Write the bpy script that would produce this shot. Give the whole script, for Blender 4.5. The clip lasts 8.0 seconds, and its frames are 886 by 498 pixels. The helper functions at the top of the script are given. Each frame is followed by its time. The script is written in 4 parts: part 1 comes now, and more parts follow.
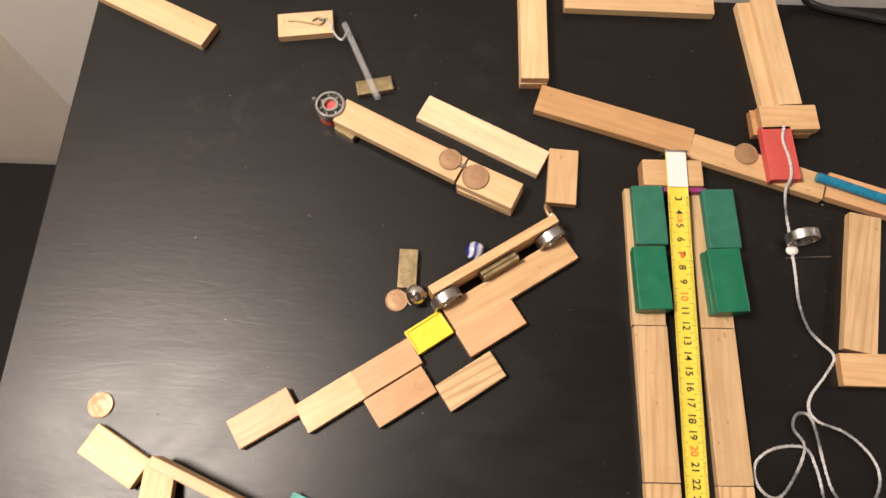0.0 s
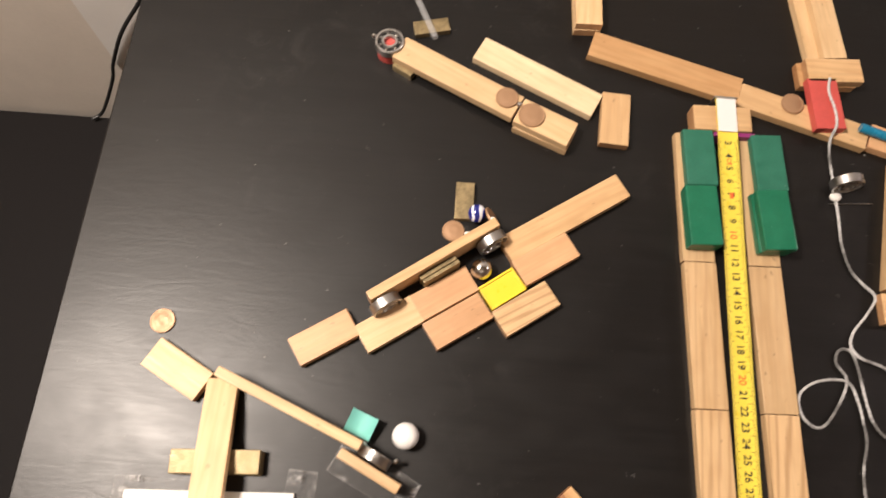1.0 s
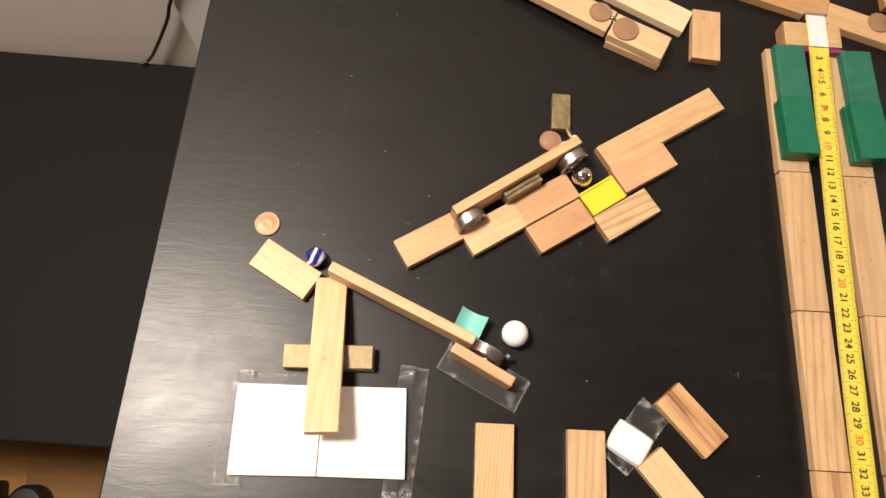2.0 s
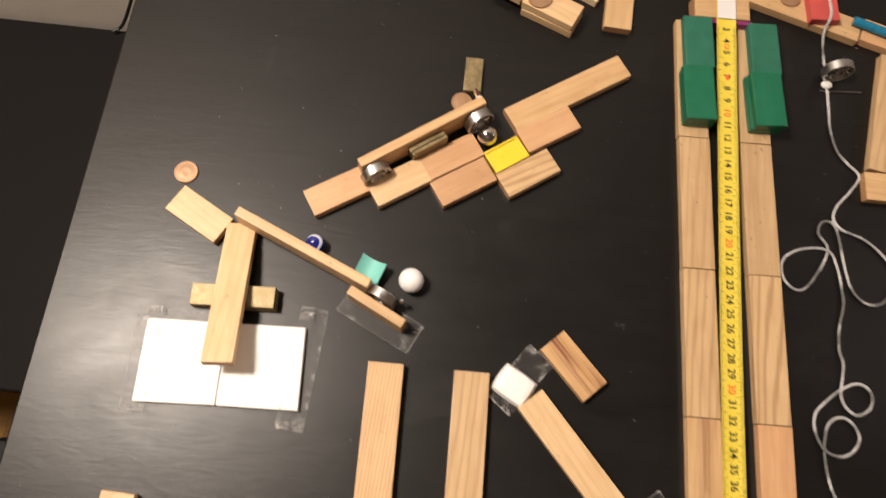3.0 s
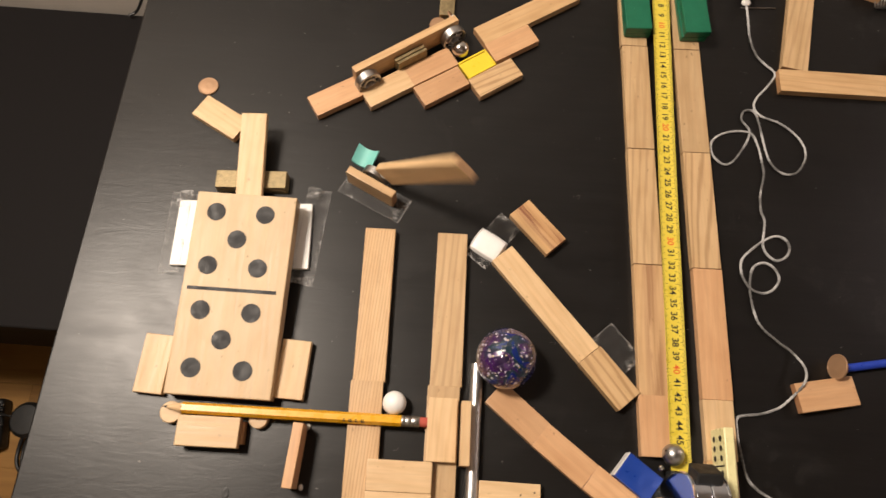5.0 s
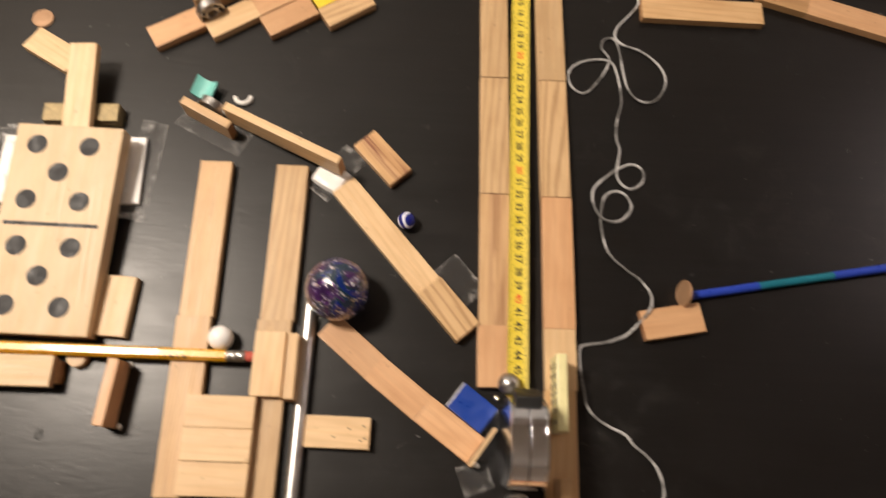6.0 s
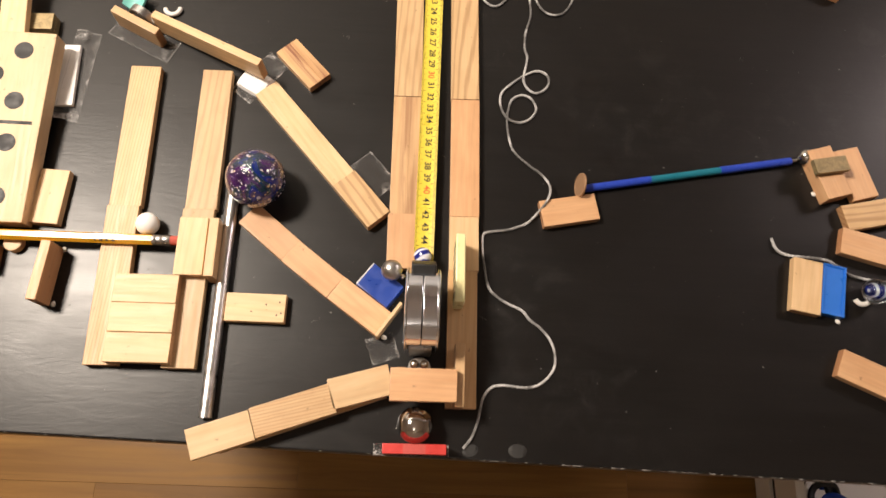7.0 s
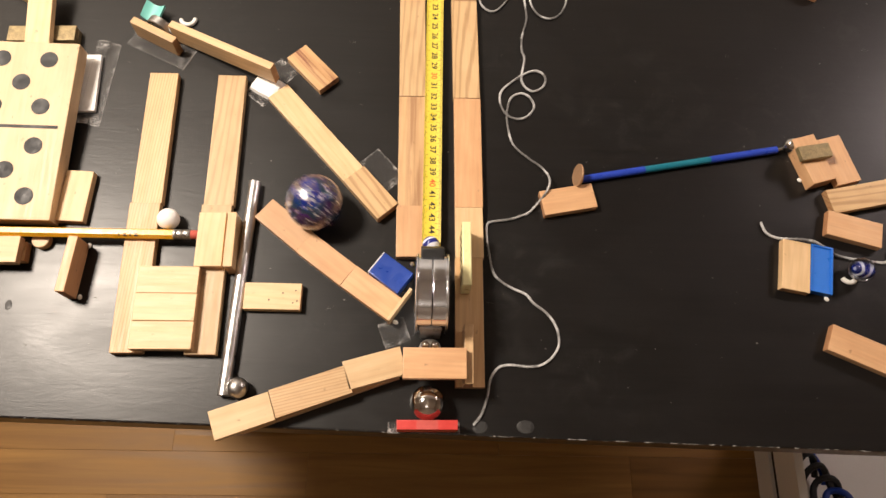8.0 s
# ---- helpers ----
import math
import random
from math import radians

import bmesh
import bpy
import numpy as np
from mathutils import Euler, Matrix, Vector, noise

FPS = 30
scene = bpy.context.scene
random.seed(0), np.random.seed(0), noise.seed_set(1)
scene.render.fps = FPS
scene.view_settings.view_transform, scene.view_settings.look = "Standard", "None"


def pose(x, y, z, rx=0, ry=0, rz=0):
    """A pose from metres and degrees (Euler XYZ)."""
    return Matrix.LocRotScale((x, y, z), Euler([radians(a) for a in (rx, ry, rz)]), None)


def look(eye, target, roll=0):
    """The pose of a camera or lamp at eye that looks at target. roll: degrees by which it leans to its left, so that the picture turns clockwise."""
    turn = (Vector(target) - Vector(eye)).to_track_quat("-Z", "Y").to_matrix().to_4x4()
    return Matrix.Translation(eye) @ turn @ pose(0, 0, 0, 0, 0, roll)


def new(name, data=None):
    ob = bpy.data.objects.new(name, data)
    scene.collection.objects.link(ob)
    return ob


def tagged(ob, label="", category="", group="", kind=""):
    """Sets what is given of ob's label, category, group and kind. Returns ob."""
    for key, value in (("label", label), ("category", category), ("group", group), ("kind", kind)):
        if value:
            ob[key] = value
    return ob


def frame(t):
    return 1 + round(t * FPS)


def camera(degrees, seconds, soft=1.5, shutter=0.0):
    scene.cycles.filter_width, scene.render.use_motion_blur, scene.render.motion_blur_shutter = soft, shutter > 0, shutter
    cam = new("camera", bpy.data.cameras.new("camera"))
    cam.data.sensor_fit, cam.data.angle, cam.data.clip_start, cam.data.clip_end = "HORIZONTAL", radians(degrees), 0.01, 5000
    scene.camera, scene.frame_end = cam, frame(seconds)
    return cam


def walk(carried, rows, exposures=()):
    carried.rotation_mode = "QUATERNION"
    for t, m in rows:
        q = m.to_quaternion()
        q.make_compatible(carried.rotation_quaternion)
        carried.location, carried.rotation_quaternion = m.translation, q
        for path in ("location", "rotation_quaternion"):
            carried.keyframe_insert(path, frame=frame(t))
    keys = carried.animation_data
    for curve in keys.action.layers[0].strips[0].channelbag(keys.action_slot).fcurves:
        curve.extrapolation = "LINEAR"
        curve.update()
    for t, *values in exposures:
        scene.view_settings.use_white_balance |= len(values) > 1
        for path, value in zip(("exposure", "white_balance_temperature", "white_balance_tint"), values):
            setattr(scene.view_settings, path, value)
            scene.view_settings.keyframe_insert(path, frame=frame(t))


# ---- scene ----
cam = camera(65.0, 8.0, shutter=0.4)
PATH = [
    (0, (-0.157, -0.228, 0.464), (-0.183, 0.419, -1.428), 0.1),
    (0.5, (-0.175, -0.249, 0.468), (-0.174, 0.385, -1.429), 3.7),
    (1, (-0.202, -0.279, 0.459), (-0.193, 0.369, -1.433), 4.9),
    (1.5, (-0.261, -0.319, 0.444), (-0.231, 0.325, -1.45), 7.2),
    (1.7, (-0.278, -0.332, 0.439), (-0.239, 0.308, -1.456), 7.6),
    (2.8, (-0.216, -0.354, 0.456), (-0.204, 0.251, -1.45), 6.8),
    (3, (-0.197, -0.368, 0.46), (-0.193, 0.233, -1.447), 6.4),
    (3.5, (-0.183, -0.443, 0.488), (-0.2, 0.195, -1.407), 4.0),
    (4, (-0.19, -0.515, 0.518), (-0.223, 0.147, -1.369), 2.6),
    (4.2, (-0.195, -0.52, 0.523), (-0.219, 0.133, -1.368), 3.7),
    (5.3, (-0.159, -0.497, 0.503), (-0.138, 0.189, -1.375), 4.9),
    (5.5, (-0.143, -0.499, 0.499), (-0.106, 0.178, -1.383), 5.8),
    (5.8, (-0.101, -0.509, 0.49), (-0.061, 0.14, -1.402), 5.8),
    (6, (-0.067, -0.529, 0.48), (-0.017, 0.124, -1.41), 7.2),
    (6.5, (-0.01, -0.569, 0.476), (0.069, 0.037, -1.429), 11.1),
    (7, (-0.007, -0.603, 0.499), (0.075, 0.004, -1.405), 10.0),
    (7.5, (-0.019, -0.625, 0.509), (0.07, 0.018, -1.382), 9.6),
    (8, (-0.014, -0.636, 0.516), (0.072, 0.032, -1.368), 8.4),
]
walk(cam, [(t, look(eye, target, roll)) for t, eye, target, roll in PATH],
     exposures=[(0, 0.10, 6300, 12), (1.7, 0.12, 6300, 12), (2.8, -0.15, 6450, 11), (4.2, -0.21, 6450, 11), (5.5, -0.28, 6470, 10), (6.4, -0.04, 6430, 10), (7.0, 0.22, 6430, 10), (8, 0.23, 6430, 10)])

# ---------------------------------------------------------------- light
world = bpy.data.worlds.new("room_air")
scene.world = world
world.use_nodes = True
world.node_tree.nodes["Background"].inputs[0].default_value = (1.0, 0.86, 0.72, 1)
world.node_tree.nodes["Background"].inputs[1].default_value = 0.03


def area_lamp(name, at, target, size, watts, colour):
    data = bpy.data.lights.new(name, "AREA")
    data.shape, data.size, data.energy, data.color = "DISK", size, watts, colour
    ob = new(name, data)
    ob.matrix_world = look(at, target)
    return ob


# a shaded lamp beside the table, an added unseen fill below the ceiling and a small wall lamp mirrored in the table
shaded = bpy.data.lights.new("table_lamp_light", "SPOT")
shaded.energy, shaded.color, shaded.shadow_soft_size = 138, (1.0, 0.858, 0.715), 0.15
shaded.spot_size, shaded.spot_blend = radians(112), 0.6
new("table_lamp_light", shaded).matrix_world = look((-0.87, -0.15, 1.31), (-0.40, -0.36, 0))
# unseen point source, added as weak fill for walls, ceiling and floor
room_fill = bpy.data.lights.new("ceiling_fill_light", "POINT")
room_fill.energy, room_fill.color, room_fill.shadow_soft_size = 3.2, (1.0, 0.86, 0.72), 0.18
new("ceiling_fill_light", room_fill).location = (-0.2, -1.55, 1.55)
area_lamp("wall_lamp_light", (1.12, 0.10, 0.62), (0.42, -0.30, 0), 0.22, 3.8, (1.0, 0.82, 0.78))


# ---------------------------------------------------------------- materials
def mat(name):
    m = bpy.data.materials.new(name)
    m.use_nodes = True
    n = m.node_tree.nodes
    return m, n, m.node_tree.links, n["Principled BSDF"]


def coords(n, l, scale, space="Object", shuffle=True):
    """Object coordinates times scale, shifted by each object's own random number."""
    tc = n.new("ShaderNodeTexCoord")
    mp = n.new("ShaderNodeMapping")
    mp.inputs["Scale"].default_value = scale
    l.new(tc.outputs[space], mp.inputs["Vector"])
    if not shuffle:
        return mp.outputs[0]
    info = n.new("ShaderNodeObjectInfo")
    mul = n.new("ShaderNodeMath")
    mul.operation = "MULTIPLY"
    mul.inputs[1].default_value = 37.0
    l.new(info.outputs["Random"], mul.inputs[0])
    add = n.new("ShaderNodeVectorMath")
    add.operation = "ADD"
    l.new(mp.outputs[0], add.inputs[0])
    l.new(mul.outputs[0], add.inputs[1])
    return add.outputs[0]


def noise_node(n, l, vector, scale, detail=4.0, rough=0.55, distortion=0.0):
    t = n.new("ShaderNodeTexNoise")
    t.inputs["Scale"].default_value, t.inputs["Detail"].default_value = scale, detail
    t.inputs["Roughness"].default_value, t.inputs["Distortion"].default_value = rough, distortion
    l.new(vector, t.inputs["Vector"])
    return t.outputs["Fac"]


def ramp(n, l, fac, stops):
    r = n.new("ShaderNodeValToRGB")
    e = r.color_ramp.elements
    while len(e) < len(stops):
        e.new(0.5)
    for k, (p, c) in zip(e, stops):
        k.position, k.color = p, (*c, 1) if len(c) == 3 else c
    l.new(fac, r.inputs[0])
    return r.outputs[0]


def grey(n, l, fac, a, b, lo=0.3, hi=0.7):
    return ramp(n, l, fac, [(lo, (a, a, a)), (hi, (b, b, b))])


def mix(n, l, fac, a, b, kind="MIX"):
    m = n.new("ShaderNodeMix")
    m.data_type, m.blend_type = "RGBA", kind
    for socket, v in ((m.inputs[0], fac), (m.inputs[6], a), (m.inputs[7], b)):
        if isinstance(v, bpy.types.NodeSocket):
            l.new(v, socket)
        elif isinstance(v, (int, float)):
            socket.default_value = v
        else:
            socket.default_value = (*v, 1)
    return m.outputs[2]


def bump(n, l, p, height, strength, distance):
    b = n.new("ShaderNodeBump")
    b.inputs["Strength"].default_value, b.inputs["Distance"].default_value = strength, distance
    l.new(height, b.inputs["Height"])
    l.new(b.outputs[0], p.inputs["Normal"])


def wood(name, dark, light, streak, rough=0.5, rings=0.5, band=None, fine=False):
    """Planed wood with the grain along local X, in metres."""
    m, n, l, p = mat(name)
    v = coords(n, l, (9, 110, 110))
    broad = noise_node(n, l, v, 1.0, 2, 0.5, 0.8)
    v2 = coords(n, l, (22, 420, 420))
    fibre = noise_node(n, l, v2, 1.0, 5, 0.6, 0.3)
    v3 = coords(n, l, (5, 62, 62))
    wv = n.new("ShaderNodeTexWave")
    wv.wave_type, wv.bands_direction = "BANDS", "DIAGONAL"
    wv.inputs["Scale"].default_value, wv.inputs["Distortion"].default_value = (4.6, 2.2) if fine else (1.7, 5.5)
    wv.inputs["Detail"].default_value, wv.inputs["Detail Scale"].default_value = 2.0, 0.8
    l.new(v3, wv.inputs["Vector"])
    base = ramp(n, l, broad, [(0.25, dark), (0.72, light)])
    own = n.new("ShaderNodeObjectInfo")
    shown = ramp(n, l, own.outputs["Random"], [(0.05, (0.15, 0.15, 0.15)), (0.5, (0.5, 0.5, 0.5)), (0.95, (1, 1, 1))])
    lines = mix(n, l, 1.0, grey(n, l, wv.outputs["Fac"], 0.0, rings, 0.55, 1.0), (1, 1, 1) if fine else shown, "MULTIPLY")
    c = mix(n, l, lines, base, streak)
    c = mix(n, l, 0.5, c, grey(n, l, fibre, 0.72, 1.04, 0.25, 0.70), "MULTIPLY")
    c = mix(n, l, 1.0, c, ramp(n, l, noise_node(n, l, coords(n, l, (40, 60, 60)), 1.0, 2), [(0.3, (0.93, 0.90, 0.87)), (0.6, (1, 1, 1))]), "MULTIPLY")
    if band:
        sep = n.new("ShaderNodeSeparateXYZ")
        tc = n.new("ShaderNodeTexCoord")
        l.new(tc.outputs["Object"], sep.inputs[0])
        wob = n.new("ShaderNodeMath")
        wob.operation = "MULTIPLY_ADD"
        l.new(broad, wob.inputs[0])
        wob.inputs[1].default_value = 0.006
        l.new(sep.outputs[1], wob.inputs[2])
        zone = n.new("ShaderNodeMapRange")
        zone.inputs["From Min"].default_value, zone.inputs["From Max"].default_value = -0.010, 0.016
        l.new(wob.outputs[0], zone.inputs["Value"])
        where = ramp(n, l, zone.outputs[0], [(0.30, (0, 0, 0)), (0.48, (0.9, 0.9, 0.9)), (0.66, (1, 1, 1)), (0.86, (0, 0, 0))])
        strokes = noise_node(n, l, coords(n, l, (14, 330, 330)), 1.0, 3, 0.6, 0.5)
        c = mix(n, l, mix(n, l, 1.0, where, grey(n, l, strokes, 0.15, 1.0, 0.40, 0.58), "MULTIPLY"), c, band)
    normal = n.new("ShaderNodeTexCoord")
    along = n.new("ShaderNodeSeparateXYZ")
    l.new(normal.outputs["Normal"], along.inputs[0])
    size = n.new("ShaderNodeMath")
    size.operation = "ABSOLUTE"
    l.new(along.outputs[0], size.inputs[0])
    pores = noise_node(n, l, coords(n, l, (900, 900, 900)), 1.0, 3, 0.6)
    end = mix(n, l, 1.0, c, grey(n, l, pores, 0.64, 0.76), "MULTIPLY")
    c = mix(n, l, grey(n, l, size.outputs[0], 0.0, 1.0, 0.75, 0.92), c, mix(n, l, 1.0, end, (1.0, 0.86, 0.80), "MULTIPLY"))
    spots = noise_node(n, l, coords(n, l, (160, 260, 260)), 1.0, 2, 0.5)
    c = mix(n, l, grey(n, l, spots, 0.0, 0.5, 0.70, 0.77), c, tuple(k * 0.35 for k in streak))
    info = n.new("ShaderNodeObjectInfo")
    hue = n.new("ShaderNodeHueSaturation")
    vary = n.new("ShaderNodeMapRange")
    vary.inputs["To Min"].default_value, vary.inputs["To Max"].default_value = 0.83, 1.01
    l.new(info.outputs["Random"], vary.inputs["Value"])
    l.new(vary.outputs[0], hue.inputs["Value"])
    l.new(c, hue.inputs["Color"])
    l.new(hue.outputs[0], p.inputs["Base Color"])
    l.new(grey(n, l, fibre, rough - 0.08, rough + 0.12), p.inputs["Roughness"])
    bump(n, l, p, fibre, 0.25, 0.0004)
    return m


def plain(name, colour, rough=0.45, metal=0.0, vary=0.25, scale=180, coat=0.0, relief=0.06, flecks=None):
    """One paint, plastic or metal with stains at two scales."""
    m, n, l, p = mat(name)
    v = coords(n, l, (1, 1, 1))
    a = noise_node(n, l, v, scale, 4)
    b = noise_node(n, l, v, scale * 6, 3)
    both = mix(n, l, 0.4, a, b)
    c = ramp(n, l, both, [(0.28, tuple(k * (1 - vary) for k in colour)), (0.7, colour)])
    if flecks:
        worn = noise_node(n, l, coords(n, l, (1, 1, 1)), 260, 5, 0.75)
        c = mix(n, l, grey(n, l, worn, 0.0, 0.8, 0.69, 0.74), c, flecks)
    l.new(c, p.inputs["Base Color"])
    l.new(grey(n, l, a, max(0.02, rough * 0.75), min(1, rough * 1.3)), p.inputs["Roughness"])
    p.inputs["Metallic"].default_value = metal
    p.inputs["Coat Weight"].default_value = coat
    if relief:
        bump(n, l, p, b, relief, 0.0004)
    return m


def clear(name, tint, rough=0.05, ior=1.45):
    m, n, l, p = mat(name)
    p.inputs["Base Color"].default_value = (*tint, 1)
    p.inputs["Transmission Weight"].default_value = 1.0
    p.inputs["IOR"].default_value = ior
    v = coords(n, l, (1, 1, 1))
    l.new(grey(n, l, noise_node(n, l, v, 220, 4), rough * 0.6, rough * 1.6), p.inputs["Roughness"])
    bump(n, l, p, noise_node(n, l, v, 160, 3), 0.12, 0.001)
    return m


def film(name):
    """Clear adhesive tape: see-through, white bubbles and painted-in crease glints mostly towards its rims."""
    m, n, l, p = mat(name)
    v = coords(n, l, (1, 1, 1))
    gen = n.new("ShaderNodeTexCoord")
    sep = n.new("ShaderNodeSeparateXYZ")
    l.new(gen.outputs["Generated"], sep.inputs[0])
    rim = None
    for k in (0, 1):
        off = n.new("ShaderNodeMath")
        off.operation = "SUBTRACT"
        off.inputs[1].default_value = 0.5
        l.new(sep.outputs[k], off.inputs[0])
        dist = n.new("ShaderNodeMath")
        dist.operation = "ABSOLUTE"
        l.new(off.outputs[0], dist.inputs[0])
        if rim is None:
            rim = dist.outputs[0]
        else:
            top = n.new("ShaderNodeMath")
            top.operation = "MAXIMUM"
            l.new(rim, top.inputs[0])
            l.new(dist.outputs[0], top.inputs[1])
            rim = top.outputs[0]
    wr = noise_node(n, l, v, 330, 4, 0.6, 1.6)
    fine = noise_node(n, l, v, 760, 4, 0.7, 0.8)
    # pale opaque lines and rim imitate glints on the creases; spots also serve as bubbles
    lines = ramp(n, l, wr, [(0.46, (0, 0, 0)), (0.50, (1, 1, 1)), (0.535, (0, 0, 0))])
    spots = grey(n, l, fine, 0.0, 1.0, 0.57, 0.66)
    patchy = grey(n, l, noise_node(n, l, v, 120, 2), 0.0, 1.0, 0.48, 0.64)
    near = ramp(n, l, rim, [(0.28, (0.02, 0.02, 0.02)), (0.40, (0.35, 0.35, 0.35)), (0.47, (1, 1, 1))])
    marks = mix(n, l, 1.0, mix(n, l, 1.0, lines, spots, "ADD"), mix(n, l, 1.0, near, patchy, "MULTIPLY"), "MULTIPLY")
    edge = ramp(n, l, rim, [(0.470, (0, 0, 0)), (0.49, (0.12, 0.12, 0.12))])
    alpha = mix(n, l, 1.0, mix(n, l, 1.0, marks, edge, "ADD"), (0.018, 0.018, 0.018), "ADD")
    l.new(alpha, p.inputs["Alpha"])
    p.inputs["Base Color"].default_value = (0.80, 0.79, 0.78, 1)
    p.inputs["Roughness"].default_value = 0.12
    bump(n, l, p, mix(n, l, 0.4, wr, fine), 0.9, 0.003)
    return m


def table_paint():
    """Black stain over wood: streaks along x, smeared wiping marks, dust and small scratches."""
    m, n, l, p = mat("black_stained_wood")
    grain = noise_node(n, l, coords(n, l, (6, 150, 60), shuffle=False), 1.0, 6, 0.62, 0.5)
    fine = noise_node(n, l, coords(n, l, (25, 700, 200), shuffle=False), 1.0, 4, 0.6)
    both = mix(n, l, 0.45, grain, fine)
    c = ramp(n, l, both, [(0.3, (0.0042, 0.0037, 0.0036)), (0.7, (0.0085, 0.0075, 0.0071))])
    where = grey(n, l, noise_node(n, l, coords(n, l, (7, 8, 7), shuffle=False), 1.0, 2), 0.0, 1.0, 0.50, 0.66)
    dust = noise_node(n, l, coords(n, l, (1, 1, 1), shuffle=False), 46, 6, 0.72, 0.7)
    haze = mix(n, l, 1.0, grey(n, l, dust, 0.0, 0.11, 0.50, 0.78), where, "MULTIPLY")
    c = mix(n, l, haze, c, (0.15, 0.145, 0.14))
    speck = noise_node(n, l, coords(n, l, (1, 1, 1), shuffle=False), 420, 2, 0.5)
    c = mix(n, l, grey(n, l, speck, 0.0, 0.25, 0.81, 0.87), c, (0.3, 0.29, 0.27))
    l.new(c, p.inputs["Base Color"])
    smear = noise_node(n, l, coords(n, l, (9, 16, 9), shuffle=False), 1.0, 6, 0.65, 1.0)
    r = mix(n, l, 0.6, grey(n, l, fine, 0.32, 0.39), grey(n, l, smear, 0.29, 0.44))
    l.new(r, p.inputs["Roughness"])
    p.inputs["Specular IOR Level"].default_value = 0.36
    ripple = noise_node(n, l, coords(n, l, (30, 105, 60), shuffle=False), 1.0, 5, 0.66, 1.8)
    bump(n, l, p, mix(n, l, 0.22, ripple, grain), 0.22, 0.0006)
    return m


def floor_wood():
    m, n, l, p = mat("honey_floor_boards")
    v = coords(n, l, (2.6, 42, 42))
    g = noise_node(n, l, v, 1.0, 5, 0.6, 1.0)
    c = ramp(n, l, g, [(0.25, (0.21, 0.104, 0.027)), (0.75, (0.38, 0.200, 0.054))])
    info = n.new("ShaderNodeObjectInfo")
    tone = ramp(n, l, info.outputs["Random"], [(0.0, (0.72, 0.68, 0.62)), (0.5, (0.88, 0.86, 0.83)), (1.0, (1.0, 1.0, 1.0))])
    c = mix(n, l, 1.0, c, tone, "MULTIPLY")
    l.new(c, p.inputs["Base Color"])
    l.new(grey(n, l, g, 0.40, 0.56), p.inputs["Roughness"])
    p.inputs["Specular IOR Level"].default_value = 0.28
    bump(n, l, p, g, 0.15, 0.001)
    return m


def bubbled_glass():
    m, n, l, p = mat("speckled_violet_glass")
    v = coords(n, l, (1, 1, 1), shuffle=False)
    cloud = noise_node(n, l, v, 55, 3, 0.5, 0.6)
    c = ramp(n, l, cloud, [(0.30, (0.005, 0.004, 0.022)), (0.42, (0.055, 0.012, 0.095)), (0.50, (0.006, 0.034, 0.048)),
                           (0.59, (0.006, 0.014, 0.190)), (0.70, (0.11, 0.070, 0.038))])
    for scale, r0, r1, lo in ((140, 0.17, 0.23, 0.50), (260, 0.21, 0.31, 0.48), (420, 0.24, 0.35, 0.53)):
        cells = n.new("ShaderNodeTexVoronoi")
        cells.inputs["Scale"].default_value = scale
        l.new(v, cells.inputs["Vector"])
        sel = noise_node(n, l, v, scale * 0.55, 1)
        dots = mix(n, l, 1.0, ramp(n, l, cells.outputs["Distance"], [(r0, (1, 1, 1)), (r1, (0, 0, 0))]), grey(n, l, sel, 0.0, 1.0, lo, lo + 0.05), "MULTIPLY")
        tone = ramp(n, l, cells.outputs["Color"], [(0.2, (0.60, 0.45, 0.24)), (0.5, (0.50, 0.45, 0.58)), (0.8, (0.80, 0.75, 0.66))])
        c = mix(n, l, dots, c, tone)
    l.new(c, p.inputs["Base Color"])
    p.inputs["Roughness"].default_value = 0.05
    p.inputs["Coat Weight"].default_value = 1.0
    p.inputs["Coat Roughness"].default_value = 0.04
    bump(n, l, p, noise_node(n, l, v, 210, 3, 0.6), 0.5, 0.002)
    l.new(p.inputs["Normal"].links[0].from_socket, p.inputs["Coat Normal"])
    p.inputs["Transmission Weight"].default_value = 0.12
    return m


def swirl_glass():
    m, n, l, p = mat("blue_swirl_glass")
    wv = n.new("ShaderNodeTexWave")
    wv.inputs["Scale"].default_value, wv.inputs["Distortion"].default_value = 55, 6
    wv.inputs["Detail"].default_value = 1.0
    l.new(coords(n, l, (1, 1, 1), shuffle=False), wv.inputs["Vector"])
    l.new(ramp(n, l, wv.outputs["Fac"], [(0.40, (0.010, 0.016, 0.17)), (0.62, (0.03, 0.05, 0.36)), (0.72, (0.55, 0.58, 0.72)), (0.9, (0.74, 0.76, 0.82))]), p.inputs["Base Color"])
    p.inputs["Roughness"].default_value = 0.06
    p.inputs["Coat Weight"].default_value = 0.6
    return m


def yarn():
    """Cotton string with white and grey lengths."""
    m, n, l, p = mat("mottled_cotton_string")
    v = coords(n, l, (1, 1, 1), shuffle=False)
    c = ramp(n, l, noise_node(n, l, v, 42, 2, 0.5, 0.4), [(0.40, (0.20, 0.195, 0.19)), (0.56, (0.66, 0.655, 0.65))])
    c = mix(n, l, 1.0, c, grey(n, l, noise_node(n, l, v, 1100, 3), 0.45, 1.05), "MULTIPLY")
    l.new(c, p.inputs["Base Color"])
    p.inputs["Roughness"].default_value = 0.95
    p.inputs["Specular IOR Level"].default_value = 0.15
    bump(n, l, p, noise_node(n, l, v, 1500, 3), 0.6, 0.0004)
    return m


